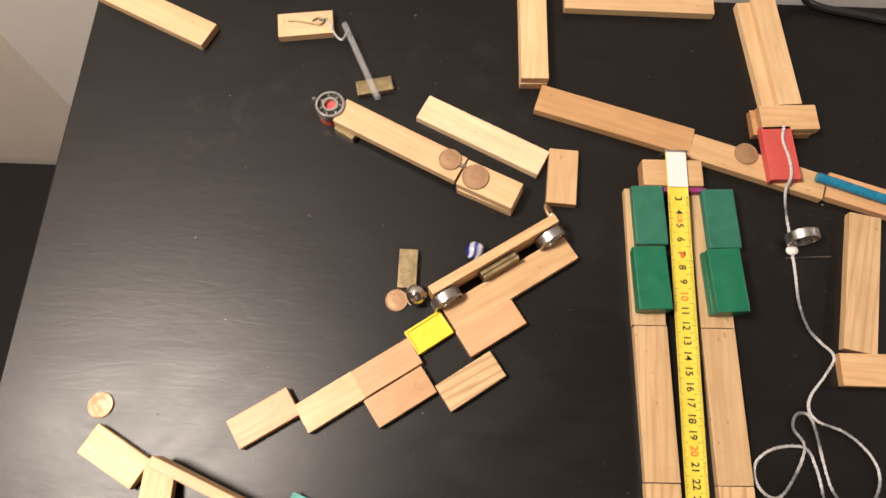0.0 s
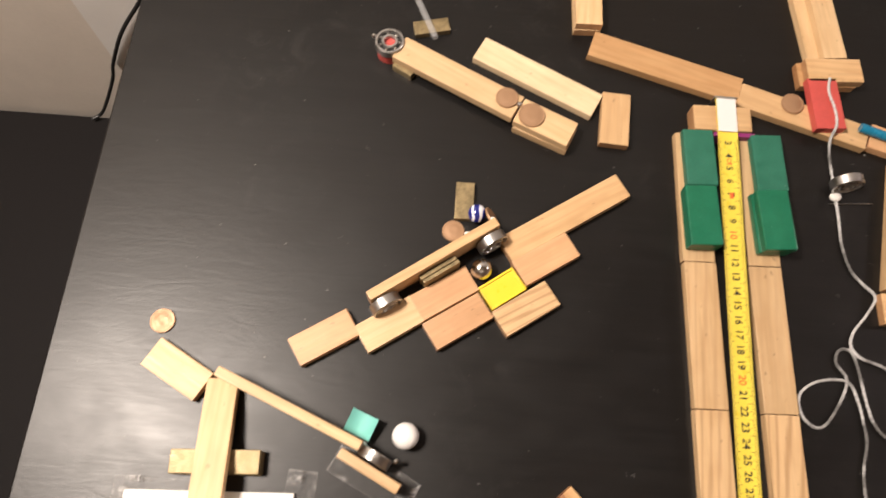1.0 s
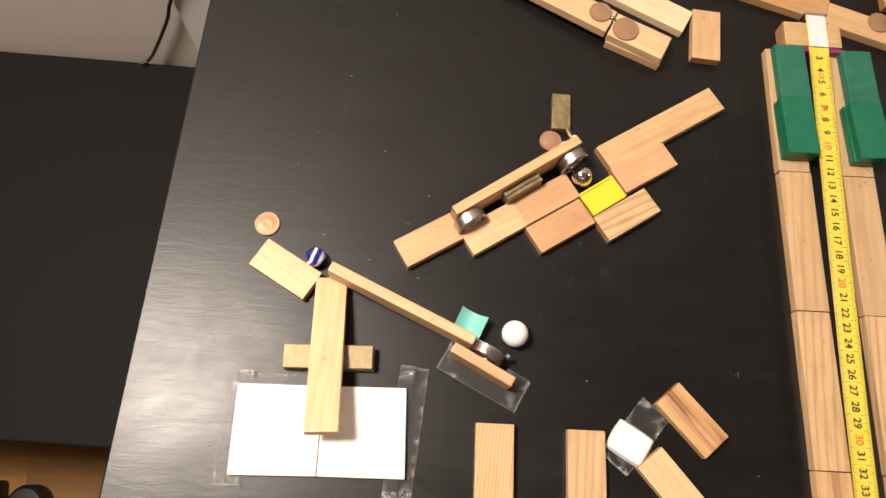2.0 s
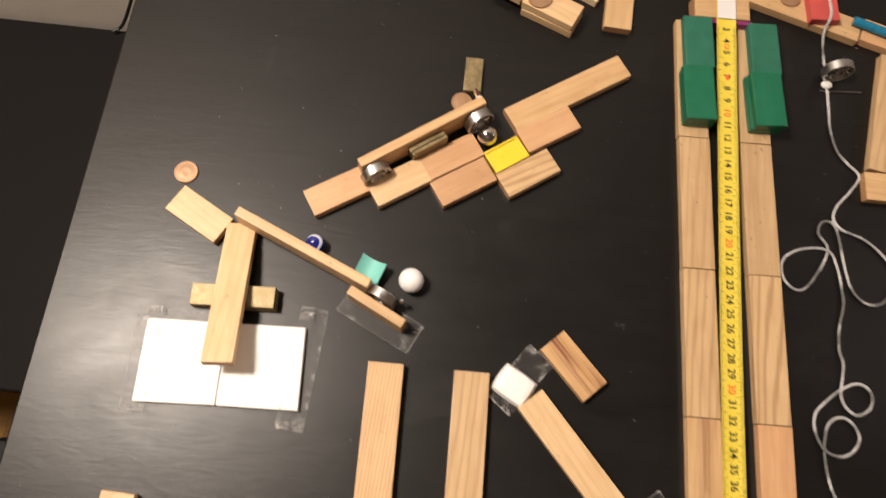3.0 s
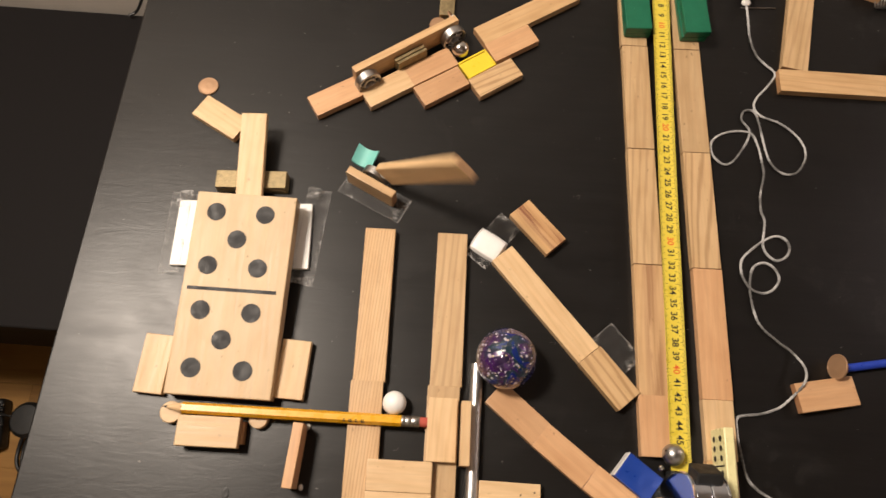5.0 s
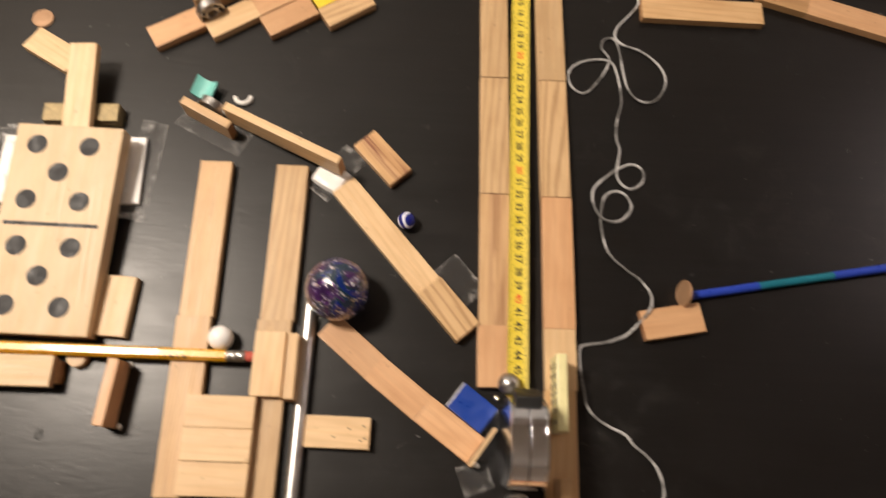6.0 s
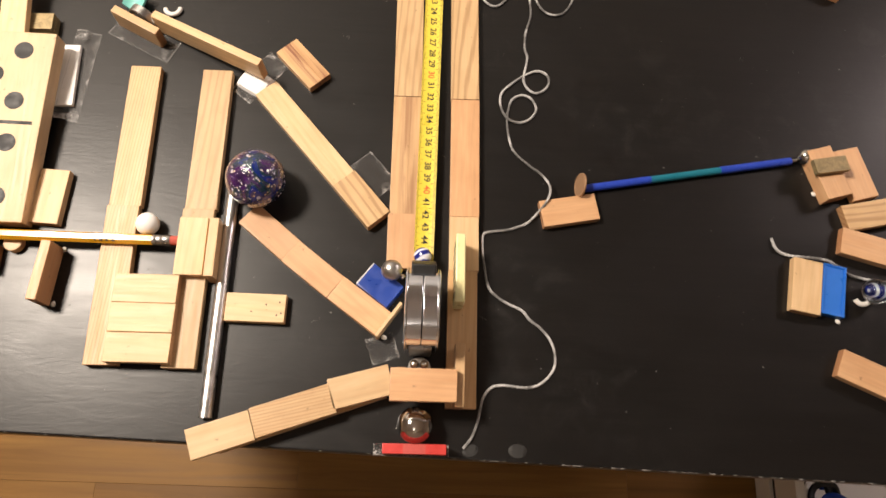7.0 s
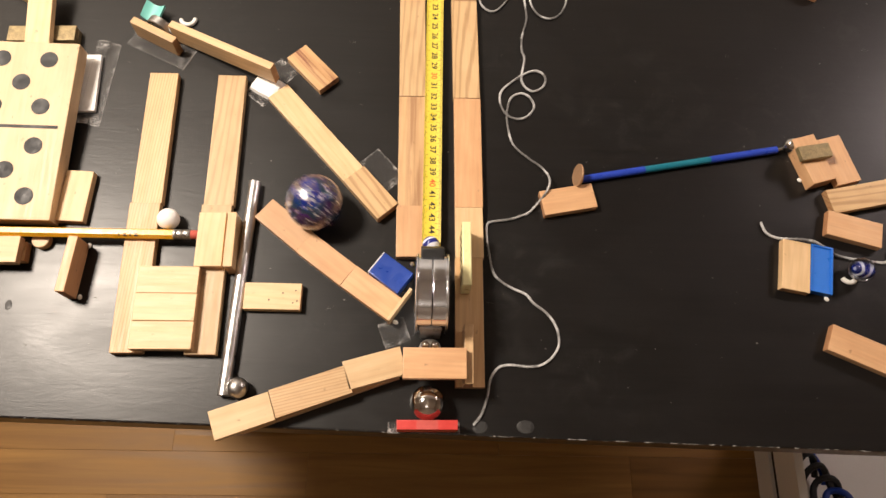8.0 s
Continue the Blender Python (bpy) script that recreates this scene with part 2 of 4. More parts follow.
YARN = yarn()
PALE = wood("pale_pine", (0.68, 0.455, 0.240), (0.78, 0.555, 0.316), (0.60, 0.382, 0.182), 0.48, 0.35)
WHITISH = wood("very_pale_pine", (0.72, 0.545, 0.335), (0.80, 0.63, 0.41), (0.67, 0.485, 0.28), 0.5, 0.3)
TAN = wood("tan_wood", (0.60, 0.382, 0.186), (0.69, 0.456, 0.240), (0.51, 0.295, 0.125), 0.46, 0.4)
PINK = wood("pinkish_beech", (0.62, 0.352, 0.176), (0.69, 0.415, 0.222), (0.55, 0.285, 0.138), 0.45, 0.2)
AMBER = wood("amber_wood", (0.50, 0.285, 0.125), (0.60, 0.362, 0.172), (0.41, 0.22, 0.085), 0.45, 0.4)
CARVED = wood("smooth_pale_wood", (0.72, 0.515, 0.30), (0.77, 0.565, 0.342), (0.68, 0.478, 0.268), 0.5, 0.16)
BOLD = wood("bold_grained_wood", (0.58, 0.375, 0.180), (0.67, 0.45, 0.236), (0.37, 0.205, 0.088), 0.46, 1.0)
RAIL = wood("grained_rail_pine", (0.59, 0.392, 0.20), (0.68, 0.468, 0.258), (0.40, 0.235, 0.108), 0.46, 0.85)
LINED = wood("fine_lined_pine", (0.62, 0.395, 0.195), (0.71, 0.475, 0.255), (0.47, 0.268, 0.112), 0.46, 0.62, fine=True)
STRIPED = wood("dark_striped_wood", (0.58, 0.335, 0.145), (0.67, 0.42, 0.205), (0.46, 0.261, 0.108), 0.45, 0.3, (0.22, 0.075, 0.035))
FAINT = wood("faintly_striped_wood", (0.61, 0.385, 0.19), (0.70, 0.46, 0.245), (0.51, 0.295, 0.125), 0.46, 0.4, (0.38, 0.205, 0.10))
BLACK = table_paint()
FLOORW = floor_wood()
WALLP = plain("cream_wall_paint", (0.80, 0.73, 0.65), 0.7, vary=0.08, scale=30, relief=0.1)
WHITEP = plain("white_wall_paint", (0.88, 0.86, 0.83), 0.65, vary=0.04, scale=30, relief=0.1)
BENCHP = plain("black_bench_lacquer", (0.0085, 0.0072, 0.0074), 0.66, vary=0.05, scale=900, relief=0.0)
BENCHP.node_tree.nodes["Principled BSDF"].inputs["Specular IOR Level"].default_value = 0.14
WHITE = plain("white_plastic", (0.86, 0.85, 0.83), 0.38, vary=0.05)
YELLOW = plain("yellow_plastic", (0.80, 0.60, 0.035), 0.35, vary=0.06)
CREAM = plain("cream_plastic", (0.80, 0.74, 0.40), 0.3, vary=0.08)
PALEGREEN = plain("worn_green_paint", (0.020, 0.150, 0.095), 0.5, vary=0.3, scale=110, flecks=(0.34, 0.42, 0.36))
GREEN = plain("green_paint", (0.009, 0.145, 0.075), 0.36, vary=0.25, scale=90, flecks=(0.30, 0.40, 0.33))
WORNRED = plain("faded_red_paint", (0.56, 0.085, 0.072), 0.5, vary=0.25, scale=120, flecks=(0.30, 0.04, 0.04))
PENBLUE = plain("blue_pen_plastic", (0.015, 0.19, 0.33), 0.28, vary=0.15)
RED = plain("red_paint", (0.60, 0.045, 0.038), 0.42, vary=0.25, scale=120, flecks=(0.25, 0.02, 0.02))
BLUE = plain("blue_plastic", (0.006, 0.042, 0.29), 0.36, vary=0.15)
SKY = plain("light_blue_plastic", (0.02, 0.15, 0.60), 0.36, vary=0.1)
TEAL = plain("teal_paper", (0.20, 0.56, 0.51), 0.5, vary=0.08)
TEALP = plain("teal_plastic_tube", (0.010, 0.155, 0.22), 0.35, vary=0.15)
INDIGO = plain("indigo_plastic_tube", (0.02, 0.055, 0.42), 0.35, vary=0.15)
MAGENTA = plain("magenta_plastic", (0.25, 0.025, 0.15), 0.45)
BRASS = plain("tarnished_brass", (0.39, 0.30, 0.155), 0.46, 0.5, vary=0.7, scale=200, relief=0.4)
COPPER = plain("worn_copper", (0.40, 0.24, 0.135), 0.5, 0.4, vary=0.18, scale=240, relief=0.1)
STEEL = plain("polished_steel", (0.66, 0.64, 0.62), 0.10, 1.0, vary=0.06, relief=0.0)
BRUSHED = plain("satin_steel", (0.50, 0.485, 0.47), 0.34, 1.0, vary=0.15)
CHROME = plain("chromed_plastic", (0.80, 0.84, 0.92), 0.12, 1.0, vary=0.04, relief=0.0)
RUBBER = plain("black_rubber", (0.012, 0.012, 0.012), 0.5, vary=0.3)
GLOSSY = plain("glossy_black_plastic", (0.02, 0.02, 0.021), 0.16, vary=0.2)
INK = plain("black_ink", (0.018, 0.017, 0.016), 0.5, vary=0.2)
PIPGREY = plain("dark_grey_pip_paint", (0.032, 0.032, 0.034), 0.62, vary=0.35, scale=150)
ORANGE = plain("orange_red_ink", (0.75, 0.13, 0.03), 0.5, vary=0.1)
TAPEY = plain("yellow_tape_lacquer", (0.76, 0.60, 0.07), 0.33, vary=0.1, scale=90)
CHIP = plain("bare_chipped_edge", (0.30, 0.285, 0.27), 0.8, vary=0.6, scale=400)
PAPER = plain("white_paper", (0.70, 0.69, 0.68), 0.7, vary=0.06)
PENCILY = plain("pencil_yellow_lacquer", (0.80, 0.40, 0.015), 0.28, vary=0.08, coat=0.4)
ERASER = plain("worn_red_rubber", (0.52, 0.10, 0.07), 0.7)
PUTTY = plain("white_putty", (0.78, 0.76, 0.72), 0.6, vary=0.1, relief=0.3)
DUST = plain("grey_dust", (0.17, 0.165, 0.16), 0.9, vary=0.5, scale=300)
MARBLEGLASS = clear("clear_marble_glass", (0.86, 0.92, 1.0), 0.02, 1.45)
GLUE = plain("grey_glue_residue", (0.026, 0.025, 0.024), 0.6, vary=0.7, scale=300, relief=0.3)
TUBEP = plain("clear_tube_plastic", (0.72, 0.73, 0.74), 0.10, vary=0.3, scale=300)
TUBEP.node_tree.nodes["Principled BSDF"].inputs["Alpha"].default_value = 0.2
FILM = film("clear_tape_film")
RODSTEEL = plain("drawn_steel", (0.74, 0.73, 0.72), 0.36, 1.0, vary=0.05, relief=0.0)
GLASSBALL = bubbled_glass()
SWIRL = swirl_glass()


# ---------------------------------------------------------------- builders
MM = 0.001


def mesh_of(bm, material, name, smooth=True):
    me = bpy.data.meshes.new(name)
    bmesh.ops.recalc_face_normals(bm, faces=bm.faces)
    for f in bm.faces:
        f.smooth = smooth
    broad = []
    if smooth:  # broad faces stay flat, so that only the bevels round off
        size = [f.calc_area() for f in bm.faces]
        bm.faces.index_update()
        for f in bm.faces:
            near = [size[g.index] for e in f.edges for g in e.link_faces if g is not f]
            if near and size[f.index] > 4 * sum(near) / len(near):
                broad.append(f.index)
    bm.to_mesh(me)
    bm.free()
    if smooth:
        me.set_sharp_from_angle(angle=radians(38))
        for k in broad:
            me.polygons[k].use_smooth = False
    me.materials.append(material)
    return me


def part(name, bm, material, parent, label="", smooth=True):
    ob = new(name, mesh_of(bm, material, name, smooth))
    ob.parent = parent
    if label:
        tagged(ob, label)
    return ob


def thing(name, bm, material, at, label, category, group="", kind="", smooth=True):
    ob = new(name, mesh_of(bm, material, name, smooth))
    ob.matrix_world = at
    return tagged(ob, label, category, group, kind)


def holder(name, at, label, category, group=""):
    ob = new(name)
    ob.empty_display_size = 0.01
    ob.matrix_world = at
    return tagged(ob, label, category, group)


def P(x, y, z, rz=0, rx=0, ry=0):
    """A pose in millimetres and degrees."""
    return pose(x * MM, y * MM, z * MM, rx, ry, rz)


def box(lx, ly, lz, bevel=0.9, seg=2, m=None, bm=None):
    """A bevelled box in millimetres that stands on z = 0, centred in x and y."""
    bm = bm or bmesh.new()
    one = bmesh.new()
    bmesh.ops.create_cube(one, size=1)
    bmesh.ops.scale(one, vec=(lx * MM, ly * MM, lz * MM), verts=one.verts)
    bmesh.ops.translate(one, vec=(0, 0, lz * MM / 2), verts=one.verts)
    if bevel:
        bmesh.ops.bevel(one, geom=one.edges[:], offset=bevel * MM, segments=seg, profile=0.6, affect="EDGES", clamp_overlap=True)
    return merge(bm, one, m)


def merge(bm, one, m=None):
    if m is not None:
        bmesh.ops.transform(one, matrix=m, verts=one.verts)
    tmp = bpy.data.meshes.new("tmp")
    one.to_mesh(tmp)
    one.free()
    bm.from_mesh(tmp)
    bpy.data.meshes.remove(tmp)
    return bm


def lathe(profile, seg=40, bm=None, m=None):
    """Turns a profile of (radius, z) in millimetres round z."""
    one = bmesh.new()
    rings = []
    for r, z in profile:
        if r <= 1e-6:
            rings.append([one.verts.new((0, 0, z * MM))])
        else:
            rings.append([one.verts.new((r * MM * math.cos(k * math.tau / seg), r * MM * math.sin(k * math.tau / seg), z * MM)) for k in range(seg)])
    for a, b in zip(rings, rings[1:]):
        for k in range(seg):
            j = (k + 1) % seg
            loop = [a[k % len(a)], a[j % len(a)], b[j % len(b)], b[k % len(b)]]
            loop = list(dict.fromkeys(loop))
            if len(loop) > 2:
                one.faces.new(loop)
    return merge(bm or bmesh.new(), one, m)


def ball(r, seg=40, bm=None, m=None):
    n = seg // 2
    return lathe([(r * math.sin(math.pi * k / n) if 0 < k < n else 0, -r * math.cos(math.pi * k / n)) for k in range(n + 1)], seg, bm, m)


def tube(points, r, seg=8, closed_ends=True, bm=None):
    """A round cord along points in millimetres."""
    one = bmesh.new()
    pts = [Vector(p) * MM for p in points]
    rings, side = [], Vector((0, 0, 1))
    for i, p in enumerate(pts):
        d = (pts[min(i + 1, len(pts) - 1)] - pts[max(i - 1, 0)]).normalized()
        u = side.cross(d)
        u = u.normalized() if u.length > 1e-5 else Vector((1, 0, 0))
        w = d.cross(u)
        rings.append([one.verts.new(p + (u * math.cos(k * math.tau / seg) + w * math.sin(k * math.tau / seg)) * r * MM) for k in range(seg)])
    for a, b in zip(rings, rings[1:]):
        for k in range(seg):
            one.faces.new((a[k], a[(k + 1) % seg], b[(k + 1) % seg], b[k]))
    if closed_ends:
        one.faces.new(rings[0][::-1])
        one.faces.new(rings[-1])
    return merge(bm or bmesh.new(), one)


def spline(points, per=6):
    """A smooth line through points."""
    pts = [Vector(p) for p in points]
    pts = [2 * pts[0] - pts[1]] + pts + [2 * pts[-1] - pts[-2]]
    out = []
    for a, b, c, d in zip(pts, pts[1:], pts[2:], pts[3:]):
        for k in range(per):
            t = k / per
            out.append(0.5 * ((2 * b) + (c - a) * t + (2 * a - 5 * b + 4 * c - d) * t * t + (3 * b - a - 3 * c + d) * t ** 3))
    return out + [pts[-2]]


def patch(lx, ly, cells=10, wave=0.5, ragged=0.4, thick=0.12, seed=0):
    """A thin wrinkled sheet in millimetres, with depth."""
    rnd = random.Random(seed)
    bm = bmesh.new()
    ny = max(2, round(cells * ly / lx))
    grid = []
    for j in range(ny + 1):
        row = []
        for i in range(cells + 1):
            x, y = (i / cells - 0.5) * lx, (j / ny - 0.5) * ly
            if i in (0, cells):
                x += rnd.uniform(-ragged, ragged)
            if j in (0, ny):
                y += rnd.uniform(-ragged, ragged)
            z = thick + wave * max(0.0, noise.noise(Vector((x * 0.16 + seed, y * 0.16, seed * 3.1))))
            row.append((x, y, z))
        grid.append(row)
    top = [[bm.verts.new(Vector(p) * MM) for p in row] for row in grid]
    for j in range(ny):
        for i in range(cells):
            bm.faces.new((top[j][i], top[j][i + 1], top[j + 1][i + 1], top[j + 1][i]))
    ex = bmesh.ops.extrude_face_region(bm, geom=bm.faces[:])
    bmesh.ops.translate(bm, vec=(0, 0, -thick * 0.8 * MM), verts=[v for v in ex["geom"] if isinstance(v, bmesh.types.BMVert)])
    return bm


# ---------------------------------------------------------------- the room
def slab(corners, z0, z1, bevel=2.0):
    """A flat slab on any four corners, in millimetres."""
    bm = bmesh.new()
    lo = [bm.verts.new((x * MM, y * MM, z0 * MM)) for x, y in corners]
    hi = [bm.verts.new((x * MM, y * MM, z1 * MM)) for x, y in corners]
    bm.faces.new(lo[::-1])
    bm.faces.new(hi)
    for k in range(4):
        bm.faces.new((lo[k], lo[(k + 1) % 4], hi[(k + 1) % 4], hi[k]))
    if bevel:
        bmesh.ops.bevel(bm, geom=bm.edges[:], offset=bevel * MM, segments=2, profile=0.5, affect="EDGES")
    return bm


I = Matrix.Identity(4)
Z0 = -740
floor = thing("floor", slab([(-2600, -2600), (2600, -2600), (2600, 300), (-2600, 300)], Z0 - 60, Z0 - 12, 0), FLOORW, I, "floor of honey-coloured wooden boards", "floor", kind="structure")
thing("wall_north", slab([(-2600, 158), (-586, 158), (-586, 300), (-2600, 300)], Z0 - 8, 1860, 0), WALLP, I, "cream painted room wall behind the table", "wall", kind="structure")
thing("wall_north_panel", slab([(-586, 154), (2600, 154), (2600, 300), (-586, 300)], Z0 - 8, 1860, 0), WHITEP, I, "white painted wall panel behind the table", "wall", kind="structure")
thing("wall_south", slab([(-2600, -2700), (2600, -2700), (2600, -2600), (-2600, -2600)], Z0 - 8, 1860, 0), WALLP, I, "plain cream wall closing the room", "wall", kind="structure")
thing("wall_west", slab([(-2700, -2600), (-2600, -2600), (-2600, 300), (-2700, 300)], Z0 - 8, 1860, 0), WALLP, I, "plain cream wall closing the room", "wall", kind="structure")
thing("wall_east", slab([(2600, -2600), (2700, -2600), (2700, 300), (2600, 300)], Z0 - 8, 1860, 0), WALLP, I, "plain cream wall closing the room", "wall", kind="structure")
thing("ceiling", slab([(-2700, -2700), (2700, -2700), (2700, 300), (-2700, 300)], 1860, 1960, 0), WHITEP, I, "plain white ceiling of the room", "ceiling", kind="structure")

table = holder("table", I, "black-stained wooden table with a worn front edge", "table")
part("tabletop", slab([(-449, 150), (760, 150), (760, -613), (-459, -584)], -38, 0, 1.6), BLACK, table)
for x, y in ((-390, 90), (690, 90), (690, -460), (-390, -450)):
    part("leg", box(60, 60, 702, 3, m=P(x, y, Z0)), BLACK, table)
part("apron", box(1060, 18, 80, 1.5, m=P(145, 60, -118)), BLACK, table)


def chips():
    """Pale splinters where the lacquer has come off the front edge."""
    bm, rnd = bmesh.new(), random.Random(4)
    for k in range(300):
        x = -456 + 1010 * rnd.random() ** 0.75 if k % 3 else rnd.uniform(0, 500)
        y = -584 - (x + 456) * 29 / 1216
        w, d = rnd.uniform(0.5, 5.0) * rnd.random() + 0.3, rnd.uniform(0.15, 0.7)
        n = 6
        z = rnd.uniform(-1.8, 0.05)
        vs = [bm.verts.new(((x + w * math.cos(a) * rnd.uniform(0.6, 1)) * MM, (y + 0.5 + d * math.sin(a) * rnd.uniform(0.5, 1)) * MM, (z + 0.2) * MM)) for a in [math.tau * i / n for i in range(n)]]
        f = bm.faces.new(vs)
        ex = bmesh.ops.extrude_face_region(bm, geom=[f])
        bmesh.ops.translate(bm, vec=(0, 0, -0.5 * MM), verts=[v for v in ex["geom"] if isinstance(v, bmesh.types.BMVert)])
    return bm


tagged(part("edge_wear", chips(), CHIP, table, "pale chips along the worn edge", smooth=False), kind="stuff")

bench = holder("low_bench", I, "low black lacquered bench beside the table", "bench")
part("bench_top", slab([(-1500, 150), (-470, 150), (-470, -333), (-1500, -330)], -400, -360, 3), BENCHP, bench)
part("bench_side", slab([(-1480, 140), (-480, 140), (-480, -320), (-1480, -318)], -560, -400, 2), BENCHP, bench)
for x, y in ((-1450, 100), (-520, 100), (-520, -285), (-1450, -285)):
    part("foot", box(40, 40, 180, 2, m=P(x, y, Z0)), BENCHP, bench)

thing("wall_cable", tube(spline([(-480, 148, -60), (-508, 150, -108), (-552, 150, -168), (-588, 151, -232), (-604, 151, -268), (-648, 150, -344), (-664, 142, -353)]), 2.1), RUBBER, I,
      "black electric cable hanging down the wall", "cable")
thing("table_cable", tube(spline([(100, 152, 30), (118, 147, 6), (160, 138, 3.5), (215, 128, 3.5), (290, 122, 3.5), (380, 118, 3.5)]), 3.0), RUBBER, I,
      "black electric cable lying at the back of the table", "cable")

# clutter on the floor beside and under the table
adapter = holder("power_adapter", P(-930, -432, Z0, 10), "black power adapter with shiny wrapped leads on the floor", "power adapter")
part("body", box(66, 84, 30, 8, 3), RUBBER, adapter)
part("plug_block", box(30, 34, 12, 5, 3, m=P(14, 20, 30, 24)), GLOSSY, adapter, "glossy black plug block")
for k in range(5):
    part("wrapped_lead", tube(spline([(-34 + 5 * k, -40, 32), (-20 + 6 * k, -12 + 4 * k, 40 + 2 * k), (4 + 7 * k, 22 - 3 * k, 38), (34, 30 - 9 * k, 30)]), 3.2), GLOSSY, adapter, "glossy black wrapped lead")
thing("round_plug", lathe([(0, 0), (27, 0), (30, 4), (30, 26), (24, 33), (0, 35)], 32), RUBBER, P(-858, -419, Z0), "round black plug lying on the floor", "plug")
FLOORCAB = "black cable lying in a curve on the floor"
for dx in (0, 9):
    thing("floor_cable", tube(spline([(-866 + dx, -444, Z0 + 12), (-872 + dx, -468, Z0 + 4), (-868 + dx, -492, Z0 + 4), (-846 + dx, -516, Z0 + 4), (-815 + dx, -545, Z0 + 4), (-780, -600 + dx, Z0 + 4)]), 3), RUBBER, I, FLOORCAB, "cable", "floor cables")
for k in range(5):
    thing("floor_cable", tube(spline([(-905 - 7 * k, -470, Z0 + 14), (-912 - 8 * k, -492, Z0 + 5 + k), (-930 - 9 * k, -506 - k, Z0 + 5), (-965 - 4 * k, -520 + 3 * k, Z0 + 5), (-1010, -515 + 8 * k, Z0 + 5)]), 3.2), RUBBER, I, FLOORCAB, "cable", "floor cables")
thing("floor_cable", tube(spline([(-975, -424, Z0 + 36), (-940, -416, Z0 + 46), (-900, -414, Z0 + 40), (-872, -417, Z0 + 28)]), 1.6), GLOSSY, I, "thin glossy lead between an adapter and a plug", "cable", "floor cables")
thing("round_floor_base", lathe([(0, 0), (116, 0), (120, 5), (117, 11), (60, 18), (20, 22), (0, 23)], 56), RUBBER, P(-934, -652, Z0),
      "round black metal base lying on the floor", "lamp base")
case2 = holder("storage_box", P(600, -640, Z0), "white open storage box with dark cables on the floor", "storage box")
part("side_panel", box(15, 400, 48, 1.2, m=P(7.5, 0, 0)), WHITEP, case2, "white painted lower side panel")
part("side_groove", box(9, 396, 18, 0.5, m=P(10.5, 0, 48)), RUBBER, case2, "dark groove between the side panels")
part("side_panel", box(15, 400, 64, 1.2, m=P(7.5, 0, 66)), WHITEP, case2, "white painted upper side panel")
part("bottom_panel", box(288, 396, 10, 1, m=P(159, 0, 2)), WHITEP, case2)
part("side_panel", box(15, 400, 130, 1.2, m=P(311, 0, 0)), WHITEP, case2, "white painted far side panel")
for k in range(7):
    part("cable_coil", tube([(52 + 7 * k + (34 - 2 * k) * math.cos(a), 40 - 13 * k + (78 - 7 * k) * math.sin(a), 30 + 11 * k + 8 * math.sin(3 * a + k)) for a in [math.tau * i / 40 for i in range(39)]], 5.5), (RUBBER, BLUE, RUBBER, RUBBER)[k % 4], case2)


# ---------------------------------------------------------------- wooden blocks
def block(name, x, y, rz, lx, ly, material, label, z=0, h=7.0, rx=0, ry=0, group="wooden blocks", bevel=0.55, edge=False):
    """A bevelled wooden block, its grain along local x. edge: stood on its long narrow side."""
    if edge:
        bm = box(lx, h, ly, bevel)
    else:
        bm = box(lx, ly, h, bevel)
    rnd = random.Random(int(abs(x * 7 + y * 13)))
    for v in bm.verts:
        v.co += Vector((rnd.uniform(-1, 1), rnd.uniform(-1, 1), 0)) * 0.10 * MM
    return thing(name, bm, material, P(x, y, z, rz, rx, ry), label, "wooden plank" if "plank" in name else "wooden domino", group)


FLAT = "pale wooden domino block lying flat on the black table"
PINKL = "pinkish wooden domino block lying flat on the table"
D, K = "wooden_domino", "wooden_plank"

# guide steps beside the little cart
block(K, -116, -93.8, 34, 99.5, 19.5, TAN, "long tan wooden plank at the head of the step guide")
for x, y, a, lx, ly, m in ((-128.2, -126.5, 33.7, 44, 19.6, PINK), (-140.8, -162.5, 35, 43, 19.5, RAIL), (-186, -174.5, 34.4, 43.5, 20, PINK),
                           (-196.2, -156.0, 34, 43.5, 19.6, PINK), (-231.4, -179.8, 34.2, 42, 20.4, PALE), (-273.2, -191.6, 32.8, 43, 20.2, PINK)):
    block(D, x - 0.6, y + 0.8, a, lx, ly, m, PINKL if m is PINK else FLAT, group="step guide blocks")
block(D, -365, -218.2, -29.1, 43, 21, PALE, "pale wooden domino lying beside a copper coin", z=0)

# blocks at the back of the table
block(K, -397.5, 117.5, -25, 100, 22, PALE, "long pale wooden plank at the back of the table")
block(D, -278.4, 110, 8, 43, 21, PALE, "pale wooden domino with string taped on top")
block(K, -198, 8.6, -26.2, 101, 20.5, PALE, "long pale wooden plank raised on two brass pieces", z=7)
block(K, -138, 18.8, -25.8, 100, 21, WHITISH, "long very pale wooden plank lying flat on the table")
block(D, -131.6, -24.8, -23, 43, 21, PALE, "lower pale domino of a stack of two", group="stacked blocks")
block(D, -132.2, -24.0, -24, 43, 21, PALE, "upper pale domino carrying a large copper coin", z=7, group="stacked blocks")
block(D, -79.4, -12.6, 86.5, 43, 21.2, TAN, "tan wooden domino lying flat on the table")
block(K, -101.4, 106, 91.6, 86, 20.5, PALE, "lower pale plank of a stacked pair", group="stacked blocks")
block(K, -101.0, 106.5, 91.2, 86, 20.5, PALE, "upper pale plank of a stacked pair", z=7, group="stacked blocks")
block(K, -17, 141.2, -0.4, 118, 17, PALE, "pale wooden plank along the back edge of the table")
block(K, -40.6, 35.4, -16.4, 117.5, 22.5, AMBER, "long amber wooden plank in a slanting row")
